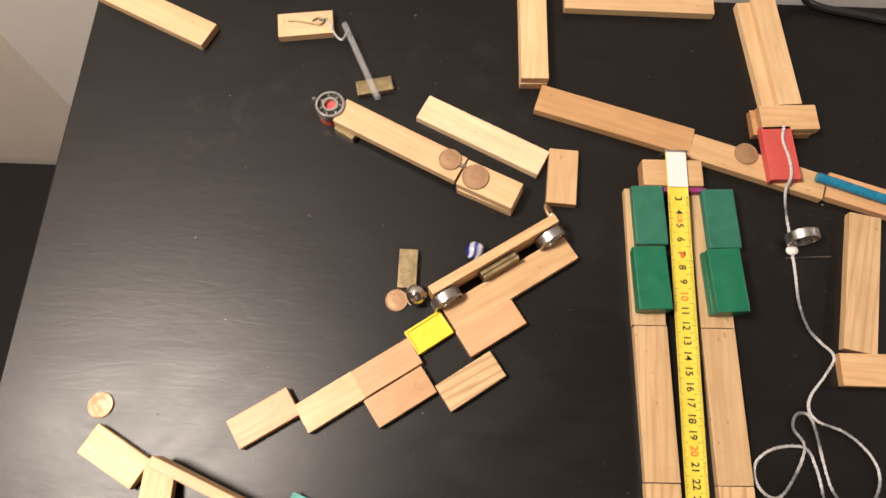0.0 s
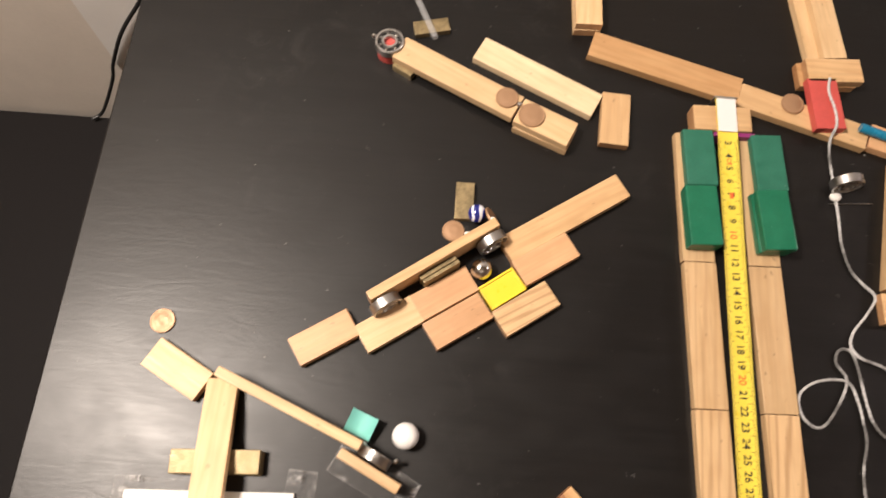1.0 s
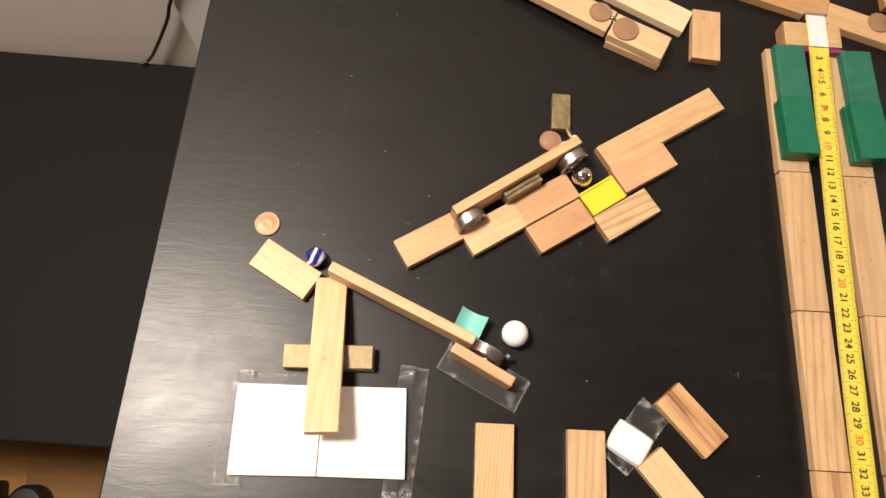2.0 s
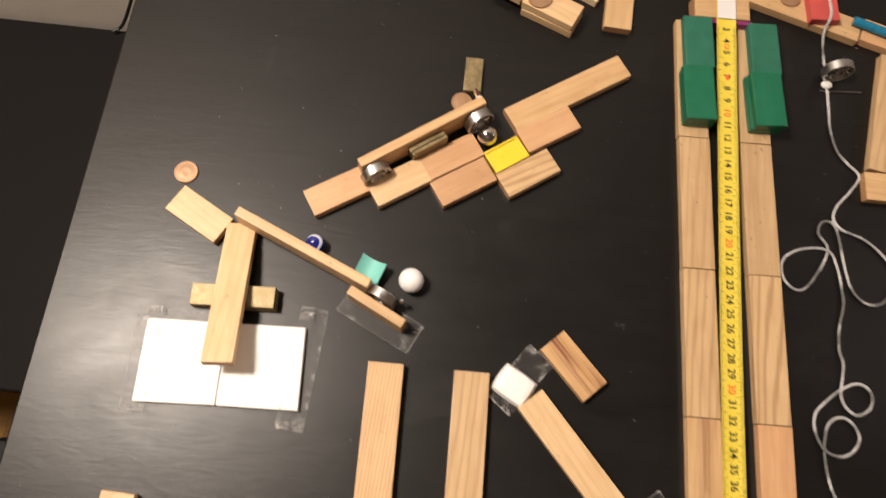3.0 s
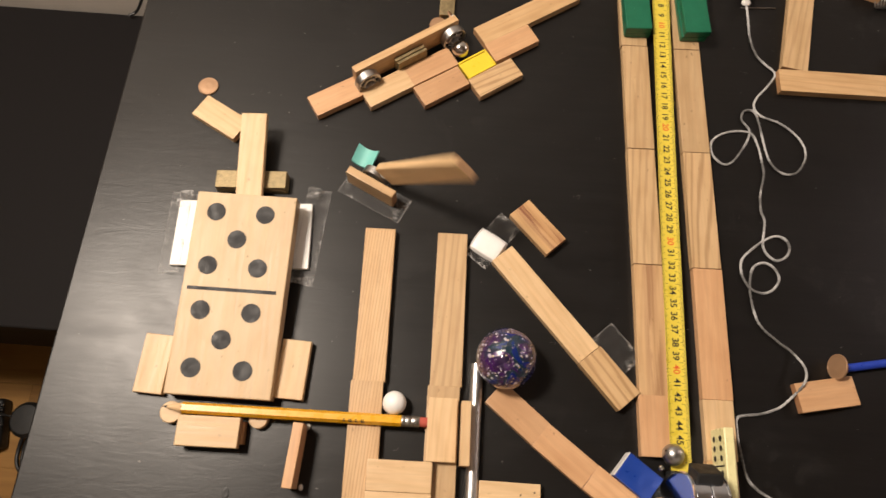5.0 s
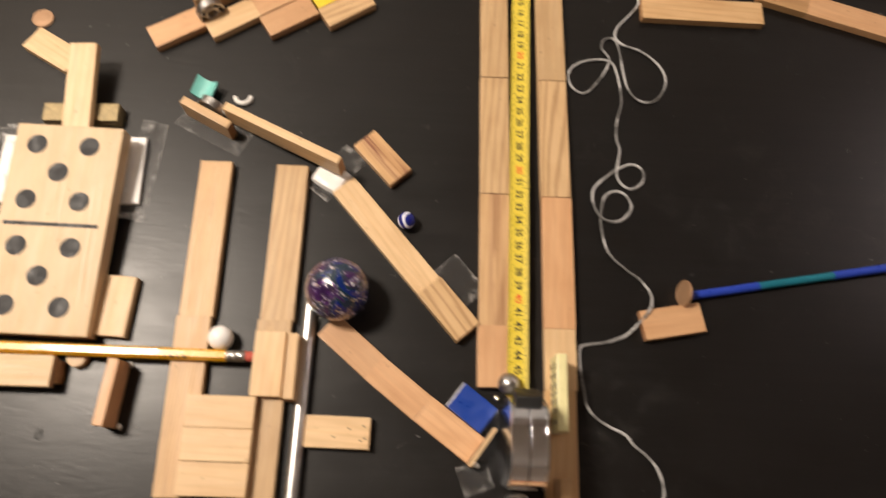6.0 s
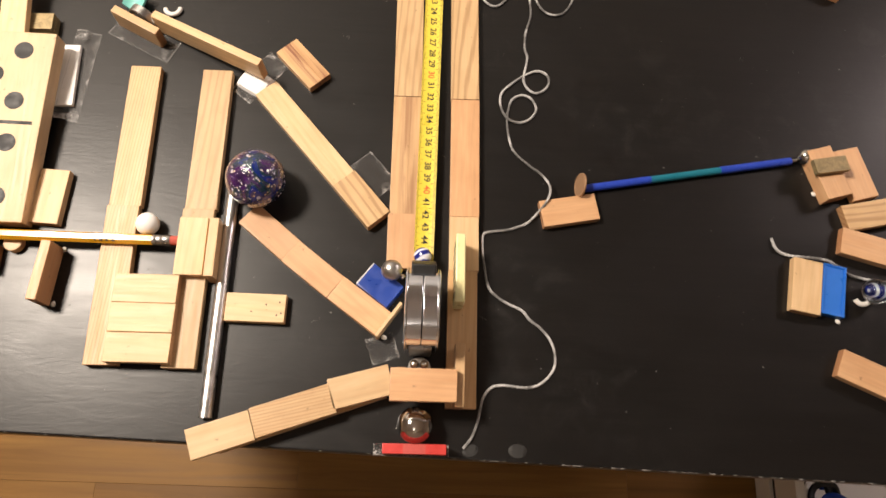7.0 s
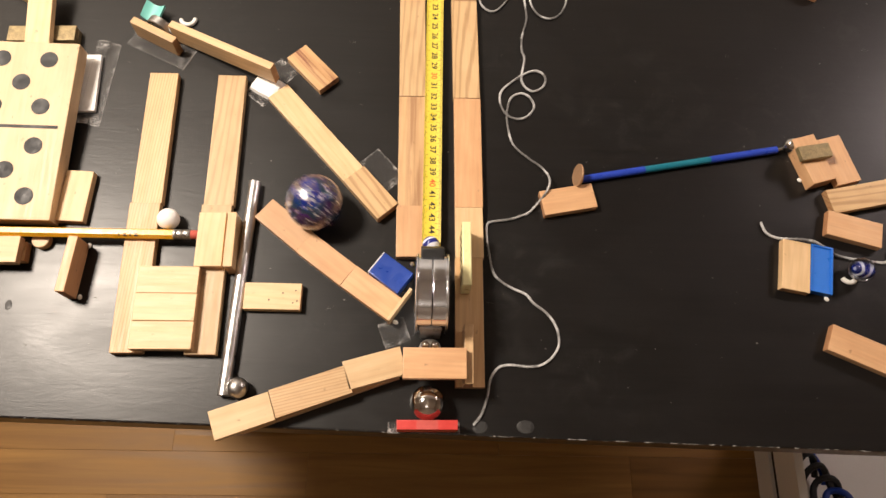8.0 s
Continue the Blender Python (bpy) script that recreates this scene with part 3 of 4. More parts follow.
block(K, 61.6, 1.4, -17.8, 98, 20, TAN, "tan wooden plank in a slanting row, carrying a coin")
block(K, 158, -26, -17.5, 100, 20.5, PINK, "pinkish wooden plank in a slanting row under a blue tube")
block(K, 76, 97, 96.5, 96, 22, PALE, "lower pale plank of a stacked pair", group="stacked blocks")
block(K, 83, 97, 96, 96, 17.5, PALE, "upper pale plank of a stacked pair", z=7, group="stacked blocks")
block(D, 82.6, 38.2, 3, 43, 20.5, AMBER, "lower amber domino of a stack of two", group="stacked blocks")
block(D, 85.6, 38.4, 3.4, 42, 20, TAN, "upper tan domino of a stack of two", z=7, group="stacked blocks")
block("red_domino", 76.4, 9.4, 94, 42.5, 22, WORNRED, "faded red painted wooden domino with string laid over it", z=7)
block(K, 125.0, -83, 79.5, 100, 22, RAIL, "tan wooden plank lying flat on the table")
block(K, 152.4, -143.4, 0.6, 102, 21.5, TAN, "tan wooden plank lying flat on the table")
block(D, 223.6, -124.4, -16.2, 43, 20.8, AMBER, "amber wooden domino between two planks lying flat")
block(K, 291.6, -144.2, -16.2, 99, 20.8, PINK, "pinkish wooden plank at the end of an angled row")
block(D, 352.2, -176.6, 65, 43, 21.5, PINK, "pinkish wooden domino ending an angled row", h=9)
block(K, 284, -95.5, -10.4, 100, 21.5, PINK, "pinkish plank with a broken end beside an angled row")

# the two rails beside the measuring tape
for x, y, a in ((-23.6, -70, -89.0), (-21.0, -170, -88.6), (-18.9, -270, -88.7), (-16.9, -370, -89.0)):
    block(K, x, y, a, 99.6, 22.2, FAINT if y == -370 else RAIL, "tan wooden plank in a rail beside the measuring tape", group="rail planks")
block(D, -16.6, -441, -88.6, 43, 22, PINK, "pinkish domino ending the rail beside the measuring tape", group="rail planks")
for x, y, a in ((21.4, -70, -88.4), (24.2, -170, -88.4), (26.8, -270, -88.7), (29.0, -370, -89.2)):
    block(K, x, y, a, 99.6, 22.4, PINK if y == -370 else RAIL, "tan wooden plank in a rail beside the measuring tape", group="rail planks")
block(D, 29.8, -441, -89, 42.5, 22, PALE, "pale domino in the rail beside the measuring tape", group="rail planks")
block(K, 29.8, -512, -89.6, 99.5, 21.5, TAN, "tan wooden plank ending the rail near the table edge", group="rail planks")
GR = "green painted wooden domino stacked on the rail"
for x, y, a, z in ((-20.4, -42.6, -88, 7), (-22.0, -89.6, -87.5, 7), (-22.9, -90.2, -86.8, 14), (29.4, -43.2, -87, 7), (26.4, -89.8, -86.4, 7), (27.2, -90.0, -85.6, 14)):
    block("green_domino", x, y, a, 44.2, 22.4, PALEGREEN if y > -60 else GREEN, GR if y < -60 else "worn pale green painted domino lying on the rail", z=z, group="green blocks", bevel=1.3)
block(D, -2.0, -9.4, 1.2, 43, 20.6, TAN, "tan domino under the end of the measuring tape", h=13.5, bevel=1.8)
thing("magenta_chip", box(30, 3.4, 13, 0.6), MAGENTA, P(6.0, -22.2, 0, 1), "magenta plastic strip under the tape end", "plastic strip")

# middle of the table
block(D, -103, -295.2, -46.4, 43, 20.5, STRIPED, "dark-striped wooden domino lying flat on the table")
for x, y, a in ((-223.6, -365, -88.6), (-221.6, -482.4, -88.3)):
    block(K, x, y, a, 118, 23.2, LINED, "wide tan plank in a two-plank ball channel", group="channel planks")
for x, y, a in ((-167.8, -365, -89.0), (-167.4, -482.6, -89.4)):
    block(K, x, y, a, 118, 23, RAIL, "wide tan plank in a two-plank ball channel", group="channel planks")
block(D, -167.6, -454.6, -89, 43.5, 20.5, PALE, "pale domino lying on a channel plank", z=7)
block(D, -151.4, -456.4, -89, 43.5, 20, PALE, "pale domino standing on edge beside the channel", h=6.8, edge=True)
for y, x, m in ((-487.4, -194.6, PALE), (-508.2, -194.2, PALE), (-529.2, -193.8, PALE)):
    block(D, x, y, 0.8, 44.5, 20.6, m, "pale domino bridging the two channel planks", z=7, group="bridge blocks")
holed = block(D, -118.4, -496.4, 0, 42.5, 20.6, PALE, "pale domino with small holes lying flat", z=0)
for hx, hy in ((-2.5, -3.0), (7.5, 2.5), (17, 4.5), (18.5, -3.5), (15.5, -5.0)):
    part("hole", lathe([(0, 6.95), (0.55, 6.95), (0.65, 7.06), (0, 7.08)], 10, m=P(hx, hy, 0)), INK, holed, "small dark hole")
block(K, -96.8, -356.4, -48, 100, 20, PALE, "pale wooden plank slanting towards the rail")
block(D, -48.8, -409.6, -48.2, 43, 21, BOLD, "coarse-grained domino ending a slanting plank", h=8.6)
for x, y, a in ((-114.6, -438.8, -39.0), (-80.4, -465.8, -37.0), (-44.8, -491.6, -35.4)):
    block(D, x, y, a, 44, 20, PINK, "pinkish domino in a slanting row under the glass ball", group="slanting row")
block(K, -80, -567, 20.5, 118, 20, TAN, "tan wooden plank under a row of dominoes at the table edge")
block(D, -130.6, -585.2, 19.8, 43, 20.6, PALE, "pale domino jutting over the table edge", z=7)
block(D, -83.9, -567.6, 19.6, 56, 20.6, LINED, "pale wooden block in a row at the table edge", z=7)
block(D, -39.4, -550.0, 16.5, 43, 21, PALE, "pale domino in a row at the table edge", z=7)
block(D, -12.6, -544.5, 90, 14, 6.4, AMBER, "small amber block propping a bridging domino", h=28)
block(D, 27.6, -541, 90, 43, 21, TAN, "tan domino standing on edge on the rail end", z=7, h=6.4, edge=True)
block(D, 3.2, -549.4, 0.6, 44.5, 21.6, PINK, "pinkish domino bridging over the steel ball", z=28)
edge_red = block("red_domino", -1, -590.0, 0.6, 42.5, 21, RED, "red painted domino standing on edge at the table edge", h=6.6, edge=True)
part("faded_patch", box(15, 6.2, 0.12, 0, m=P(0, 0, 20.98)), WORNRED, edge_red, "faded lighter patch of red paint")

# right of the tape
block(D, 110, -410, 11.4, 44, 21.2, PINK, "pinkish domino lying under the loose string")
block(D, 341.5, -366.8, -74.6, 43.5, 21.7, PINK, "lower pinkish domino of two overlapping blocks")
block(D, 316.0, -369.6, -73.4, 42.5, 20.6, PINK, "pinkish domino carrying a brass piece", h=13.0)
block(K, 380, -394, 12.4, 108, 21, BOLD, "tan wooden plank with a bold dark grain line")
block(D, 343.5, -429, -14.6, 45, 21.6, PINK, "pinkish domino lying flat on the table")
block(D, 289.6, -461.8, 79.6, 42, 22.4, PALE, "pale domino beside a blue plastic tile")
block(K, 353, -538, -23, 100, 21.6, PINK, "pinkish wooden plank lying at the side of the table")

# blocks round the big domino
block(D, -277.8, -419.2, 88, 42.6, 21, PALE, "pale domino lying beside the giant domino", group="flanking blocks")
block(D, -377.4, -422, 88, 42.6, 20.6, PALE, "pale domino lying beside the giant domino", group="flanking blocks")
block(D, -325.6, -466.6, 2, 41, 15, AMBER, "amber domino under another one before the pencil")
block(D, -328.6, -467.0, 1, 43, 20.6, PALE, "pale domino stacked before the pencil", z=7)
block(D, -267.0, -478.8, 86.8, 43, 20.6, PINK, "pinkish domino standing on edge with putty at its foot", edge=True)


# ---------------------------------------------------------------- small things
def coin(x, y, z, r, label, m=None):
    p = [(0, 0.1), (r - 0.9, 0.1), (r - 0.8, 0), (r - 0.2, 0), (r, 0.25), (r, 1.35), (r - 0.2, 1.6), (r - 0.8, 1.6), (r - 0.95, 1.45), (r * 0.62, 1.45), (r * 0.55, 1.6), (r * 0.2, 1.55), (0, 1.45)]
    return thing("coin", lathe(p, 36), COPPER, m or P(x, y, z), label, "coin", "copper coins")


coin(-161.0, -6.6, 14, 8.2, "small copper coin lying on a raised plank")
coin(-142.6, -19.6, 14, 9.6, "large copper coin lying on stacked dominoes")
coin(-193.6, -108.2, 0, 7.8, "copper coin lying beside a steel ball")
coin(-382.4, -186.6, 0, 8.3, "copper coin lying near the table edge")
coin(54, 10.4, 7, 8.4, "copper coin lying on a slanting plank row")
coin(0, 0, 0, 9.4, "copper coin standing upright by the blue tube", P(118.4, -390.0, 9.3, 0, 0, -77) @ P(0, 0, -0.8))


def brass(x, y, rz, lx, ly, h, z, label):
    return thing("brass_piece", box(lx, ly, h, 0.5), BRASS, P(x, y, z, rz), label, "brass piece", "brass pieces")


brass(-187, -86, 90, 28, 13, 5, 0, "tarnished brass bar lying by a coin")
brass(-220.8, 58.0, 14, 27.4, 12, 5, 0, "tarnished brass bar under a clear tube")
brass(-237.6, 20.2, -30, 17, 12, 6.8, 0, "tarnished brass bar under the raised plank")
brass(-166, -6.5, -30, 16, 12, 6.8, 0, "tarnished brass bar under the raised plank")
brass(-330.2, -273.6, 2.6, 56, 14.5, 5, 0, "lower tarnished brass bar of the lever support")
brass(-330.4, -273.2, 3, 55, 14.5, 5, 5.0, "upper tarnished brass bar of the lever support")
brass(315.6, -365.4, 10.6, 27, 12.4, 5, 13.0, "tarnished brass piece lying on a domino")


def bearing_parts(parent, m, r=11.0, w=7.0, hub=None):
    """A ball bearing, its axis along local z of m: ring, inner ring, balls and dark seal."""
    o = [(r - 2.0, 0.4), (r - 1.7, 0), (r - 0.5, 0), (r, 0.5), (r, w - 0.5), (r - 0.5, w), (r - 1.7, w), (r - 2.0, w - 0.4), (r - 2.0, 0.4)]
    i = [(4.0, 0.4), (4.3, 0), (5.6, 0), (6.0, 0.4), (6.0, w - 0.4), (5.6, w), (4.3, w), (4.0, w - 0.4), (4.0, 0.4)]
    part("outer_ring", lathe(o, 40, m=m), BRUSHED, parent, "satin steel outer ring")
    part("inner_ring", lathe(i, 32, m=m), BRUSHED, parent, "satin steel inner ring")
    part("seal", lathe([(6.0, 2.4), (r - 2.0, 2.4), (r - 2.0, w - 2.4), (6.0, w - 2.4), (6.0, 2.4)], 32, m=m), RUBBER, parent, "dark seal between the rings")
    for k in range(7):
        a = math.tau * k / 7
        part("bearing_ball", ball(1.5, 12, m=m @ P(7.2 * math.cos(a), 7.2 * math.sin(a), w - 1.9)), STEEL, parent)
    if hub:
        part("hub", lathe([(0, 0.6), (4.0, 0.6), (4.0, w - 3.4), (0, w - 3.4)], 24, m=m), hub, parent)


stand = holder("bearing_stand", P(-250.8, 34.2, 0), "ball bearing lying on a red plastic cap", "ball bearing")
part("cap", lathe([(0, 0), (9.8, 0), (10.2, 0.5), (10.2, 8.6), (9.8, 9), (0, 9)], 36), WORNRED, stand, "red plastic cap")
bearing_parts(stand, P(0, 0, 9), hub=WORNRED)
part("stud", ball(2.1, 16, m=P(-12.2, 4.0, 14.5)), STEEL, stand, "small steel ball stuck to the ring")

ringb = holder("upright_bearing", P(85, -54, 0, 8), "ball bearing standing upright on putty over the string", "ball bearing")
bearing_parts(ringb, P(0, 3.5, 11.4) @ pose(0, 0, 0, 90))
part("putty", ball(3.6, 20, m=P(-4, -6, 1.2) @ Matrix.Diagonal((1.2, 1, 0.6, 1))), PUTTY, ringb, "white putty lump")
part("pin", tube([(-10, -11, 0.8), (22, -13, 0.8)], 0.45), BRUSHED, ringb, "thin steel pin")

# clear tube on the brass bar, with a string tied to it
rodt = holder("clear_tube", I, "clear plastic tube leaning on a brass bar", "tube")
part("tube", tube([(-247, 107, 12), (-232, 76, 9.6), (-217, 45, 8.4)], 2.6, 14), TUBEP, rodt)
part("tie", tube(spline([(-268, 113, 7.6), (-262, 114, 7.7), (-258, 108, 7.6), (-255, 102, 6), (-249, 97.5, 5), (-243, 100, 13.2), (-242, 97, 8.8)]), 0.9), YARN, rodt, "grey string tied round the tube")
thing("tape_strip", patch(34, 13, 12, 0.5, seed=5), FILM, P(-279, 112, 7.1, 8), "clear adhesive tape over the string end", "adhesive tape")
thing("metal_hook", tube(spline([(-273, 112, 8), (-268, 115, 8.2), (-264, 113, 8.2), (-266, 109, 8.2), (-270, 109, 8), (-284, 111, 7.8), (-292, 111, 7.8)]), 0.7), BRASS, I, "thin wire hook taped to a domino", "wire hook")

# plastic tubes
for name, segs, label in (("blue_pen_tube", ((101.5, -7.2, 10.6, 160, -27, 10.6, 3.4, PENBLUE),), "teal blue plastic tube lying on a plank"),):
    h = holder(name, I, label, "plastic tube")
    for x0, y0, z0, x1, y1, z1, r, m in segs:
        part("barrel", tube([(x0, y0, z0), (x0 + 0.02 * (x1 - x0), y0 + 0.02 * (y1 - y0), z0), (x1, y1, z1)], r, 18), m, h)
pole = holder("jointed_tube", I, "long tube of blue and teal plastic pieces on the table", "plastic tube")
for f0, f1, m, r in ((0.0, 0.312, INDIGO, 3.1), (0.308, 0.655, TEALP, 2.9), (0.65, 1.0, INDIGO, 3.1)):
    a, b = [Vector((123.5, -390.2, 3.2)).lerp(Vector((291, -357.4, 3.2)), f) for f in (f0, f1)]
    bm = tube([a, a.lerp(b, 0.03), b.lerp(a, 0.03), b], r, 18)
    part("barrel", bm, m, pole, "blue plastic piece" if m is INDIGO else "teal plastic piece")
part("tip", tube([(290.5, -357.5, 3.4), (294, -356.8, 3.8), (296, -356.4, 4.2)], 1.2, 12), BRUSHED, pole, "metal tip")


def steel_ball(name, x, y, r, label, z=0.0):
    return thing(name, ball(r, 48), STEEL, P(x, y, r + z), label, "steel ball", "steel balls")


steel_ball("steel_ball", 302.4, -354.4, 6.4, "small polished steel ball at the end of a tube")
steel_ball("steel_ball", -1, -574.0, 12.4, "large polished steel ball before a red domino")
steel_ball("steel_ball", -3.4, -534.5, 3.0, "tiny polished steel ball behind the tape case", 20)
steel_ball("steel_ball", 3.2, -534.5, 3.0, "tiny polished steel ball behind the tape case", 20)
steel_ball("steel_ball", -151.8, -11.6, 2.2, "tiny polished steel ball between a plank and dominoes", 12.6)
steel_ball("steel_ball", -14.5, -470, 2.2, "tiny polished steel ball beside the tape case", 8)
thing("steel_puck", lathe([(0, 0), (7.5, 0), (8, 0.6), (8, 19.4), (7.4, 20), (0, 20)], 36), BRUSHED, P(0, -537, 0), "short steel cylinder behind the tape case", "steel cylinder")
bead = holder("glass_marble", P(340.5, -464.6, 9.5), "clear glass marble with a blue core held by putty", "glass marble")
part("glass", ball(9.5, 40), MARBLEGLASS, bead)
part("core", ball(7.2, 28, m=pose(0, 0, 0, 30, 20) @ Matrix.Diagonal((1.0, 0.62, 0.8, 1))), SWIRL, bead, "blue swirled core")


def crescent(x, y, rz, label):
    bm = tube([(6.0 * math.cos(a), 6.0 * math.sin(a), 1.9) for a in [math.pi * (0.02 + 0.96 * k / 16) for k in range(17)]], 1.9, 10)
    return thing("putty_crescent", bm, PUTTY, P(x, y, 0, rz), label, "putty", "putty holders")


crescent(-214.5, -247.5, 186, "white putty crescent that holds a white ball")
crescent(334, -467, 200, "white putty crescent under a glass marble")
for x, y, r in ((-183.5, -109.4, 0), (-208, 59, 0), (-26, -513, 0), (-262, -458, 0), (-262, -499, 0), (313, -487, 0), (308, -384, 0)):
    thing("putty_lump", ball(1.7, 16, m=Matrix.Diagonal((1.3, 1, 0.7, 1))), PUTTY, P(x, y, 0.9, x), "small white putty lump pressed to the table", "putty", "putty lumps")



for k, (x, y, r) in enumerate(((71, -588.6, 6.2), (38, -589.4, 5.4))):
    thing("glue_spot", lathe([(0, 0.05), (r * 0.9, 0.05), (r, 0.10), (r * 0.96, 0.28), (r * 0.5, 0.32), (0, 0.30)], 26, m=Matrix.Diagonal((1.05, 0.78, 1, 1))), GLUE, P(x, y, 0, 20 * k),
          "round grey glue residue stuck near the table edge", "glue residue", "glue spots")

thing("glue_spot", lathe([(0, 0.05), (3.4, 0.05), (3.6, 0.08), (3.0, 0.24), (1.6, 0.16), (0, 0.18)], 18, m=Matrix.Diagonal((0.7, 1.1, 1, 1))), RUBBER, P(-313, -506, 0),
      "small dark glue residue stuck to the table", "glue residue", "glue spots")

coil = [(198 + k * 0.18, -53 + 6.2 * math.cos(k * 0.42), 6.9 + 6.2 * math.sin(k * 0.42)) for k in range(360)]
thing("steel_spring", tube(coil, 0.75, 7), BRUSHED, I, "coiled steel spring lying on the table", "spring")

# white tiles with tape along their sides
tilep = holder("white_tile_pair", I, "pair of white plastic tiles taped to the table", "plastic tile")
part("tile", slab([(-384.5, -292.5), (-332, -290.6), (-330.2, -344), (-382.6, -346.6)], 0.2, 4, 0.8), WHITE, tilep)
part("tile", slab([(-331.6, -290.6), (-280.6, -288.2), (-277.2, -342.2), (-329.8, -344)], 0.2, 4, 0.8), WHITE, tilep)
STICKY = "clear wrinkled adhesive tape stuck to the table"
for x, y, a, lx, ly, seed in ((-233, -276, -26, 56, 22, 3), (-137, -307, -38, 21, 45, 4), (-43, -388, -48, 34, 26, 6), (-26.5, -521, 20, 20, 19, 7), (-3, -590.2, 0.6, 52, 8, 9)):
    thing("tape_strip", patch(lx, ly, 22, 0.8, 0.15, seed=seed), FILM, P(x, y, 0.1, a), STICKY, "adhesive tape", "tape strips")


def over_tile(lx, ly, seed, side, high=4.0):
    """A tape strip half on a tile and half on the table, with a slope between."""
    bm = patch(lx, ly, 44, 0.7, 0.12, seed=seed)
    for v in bm.verts:
        f = min(1.0, max(0.0, (side * v.co.y / MM + 2.6) / 2.6))
        v.co.z += (high * f * f * (3 - 2 * f) + (0.25 if f > 0 else 0)) * MM
    return bm


for x, y, a, lx, ly, seed, side in ((-383.4, -318.5, 91.6, 68, 17, 1, -1), (-279.0, -314.5, 86.4 - 180, 80, 17.5, 2, -1), (-361, -291.4, 2, 52, 13, 8, -1)):
    thing("tape_strip", over_tile(lx, ly, seed, side), FILM, P(x, y, 0.1, a), "clear wrinkled tape over the rim of a white tile", "adhesive tape", "tape strips")


def pad():
    bm = bmesh.new()
    n, rows = 14, []
    for j in range(n + 1):
        row = []
        for i in range(n + 1):
            u, v = i / n * 2 - 1, j / n * 2 - 1
            e = (1 - abs(u) ** 5) * (1 - abs(v) ** 5)
            row.append(bm.verts.new((12.8 * u * (1 - 0.07 * v * v) * MM, 10.6 * v * (1 - 0.07 * u * u) * MM, (0.2 + 4.2 * max(0, e) ** 0.4 + 0.5 * noise.noise(Vector((u * 3, v * 3, 2)))) * MM)))
        rows.append(row)
    for j in range(n):
        for i in range(n):
            bm.faces.new((rows[j][i], rows[j][i + 1], rows[j + 1][i + 1], rows[j + 1][i]))
    ex = bmesh.ops.extrude_face_region(bm, geom=bm.faces[:])
    bmesh.ops.scale(bm, vec=(1, 1, 0), verts=[v for v in ex["geom"] if isinstance(v, bmesh.types.BMVert)])
    return bm


thing("foam_pad", pad(), WHITE, P(-140.5, -311.5, 0.2, -30), "soft white foam pad taped to the table", "foam pad")


def bent_sheet():
    bm = bmesh.new()
    n, rows = 10, []
    for i in range(n + 1):
        u = i / n
        z = 3.0 + 9.5 * (u - 0.5) ** 2 * 4 * 0.5 + 2 * u
        rows.append([bm.verts.new(((u - 0.5) * 18 * MM, y * MM, (z + 0.03 * y * 10) * MM)) for y in (-7.2, -3, 3, 7.2)])
    for a, b in zip(rows, rows[1:]):
        for k in range(3):
            bm.faces.new((a[k], a[k + 1], b[k + 1], b[k]))
    ex = bmesh.ops.extrude_face_region(bm, geom=bm.faces[:])
    bmesh.ops.translate(bm, vec=(0, 0, -2.8 * MM), verts=[v for v in ex["geom"] if isinstance(v, bmesh.types.BMVert)])
    return bm


thing("teal_clip", bent_sheet(), TEAL, P(-243.4, -244.8, 0.0, -22), "bent teal plastic piece beside the pivot", "plastic piece")
bluebox = thing("blue_box", box(28, 20, 11, 0.8), BLUE, P(-30.4, -477.0, 0, -36.4), "blue plastic box with scuffed edges by the tape", "plastic box")
part("paper_edge", box(0.9, 19.5, 11.1, 0.3, m=P(-14.1, 0, 0)), PAPER, bluebox, "frayed white paper edge")
thing("stir_stick", box(30, 2.4, 13, 0.5), PALE, P(-23, -502, 0, 56), "thin pale wooden stick standing on edge by the tape case", "wooden stick")
thing("wooden_disc", lathe([(0, 0), (7.2, 0), (7.6, 0.5), (7.6, 5.5), (7.1, 6), (0, 6)], 32), PALE, P(-359, -455, 0), "pale wooden disc under the pencil point", "wooden disc", "wooden discs")
thing("wooden_disc", lathe([(0, 0), (6.2, 0), (6.6, 0.5), (6.6, 5.5), (6.1, 6), (0, 6)], 32), PALE, P(-297.0, -455.6, 0), "pale wooden disc under the pencil", "wooden disc", "wooden discs")


def tray(lx, ly, h, rim=1.6, deep=1.2):
    """A flat plastic tile with a raised rim."""
    bm = box(lx, ly, h - deep, 0.4)
    for m, w, d in ((P(0, ly / 2 - rim / 2, 0), lx, rim), (P(0, -ly / 2 + rim / 2, 0), lx, rim), (P(lx / 2 - rim / 2, 0, 0), rim, ly - 2 * rim), (P(-lx / 2 + rim / 2, 0, 0), rim, ly - 2 * rim)):
        box(w, d, h, 0.4, m=m, bm=bm)
    return bm


thing("blue_tile", tray(40, 17.6, 7, 1.6), SKY, P(310.0, -464.0, 0, 79), "light blue hollow plastic tile", "plastic tile")
yellow = thing("yellow_tile", tray(28, 18.2, 6), YELLOW, P(-170.2, -130.5, 0, 35), "yellow hollow plastic tile sliding between dominoes", "plastic tile")


# ---------------------------------------------------------------- measuring tape
def glyphs(text, size):
    cu = bpy.data.curves.new("text", "FONT")
    cu.body, cu.size, cu.align_x, cu.align_y, cu.extrude = text, size * MM, "CENTER", "CENTER", 0.00004
    cu.offset = 0.00012
    tmp = new("text", cu)
    me = bpy.data.meshes.new_from_object(tmp)
    bpy.data.objects.remove(tmp)
    return me


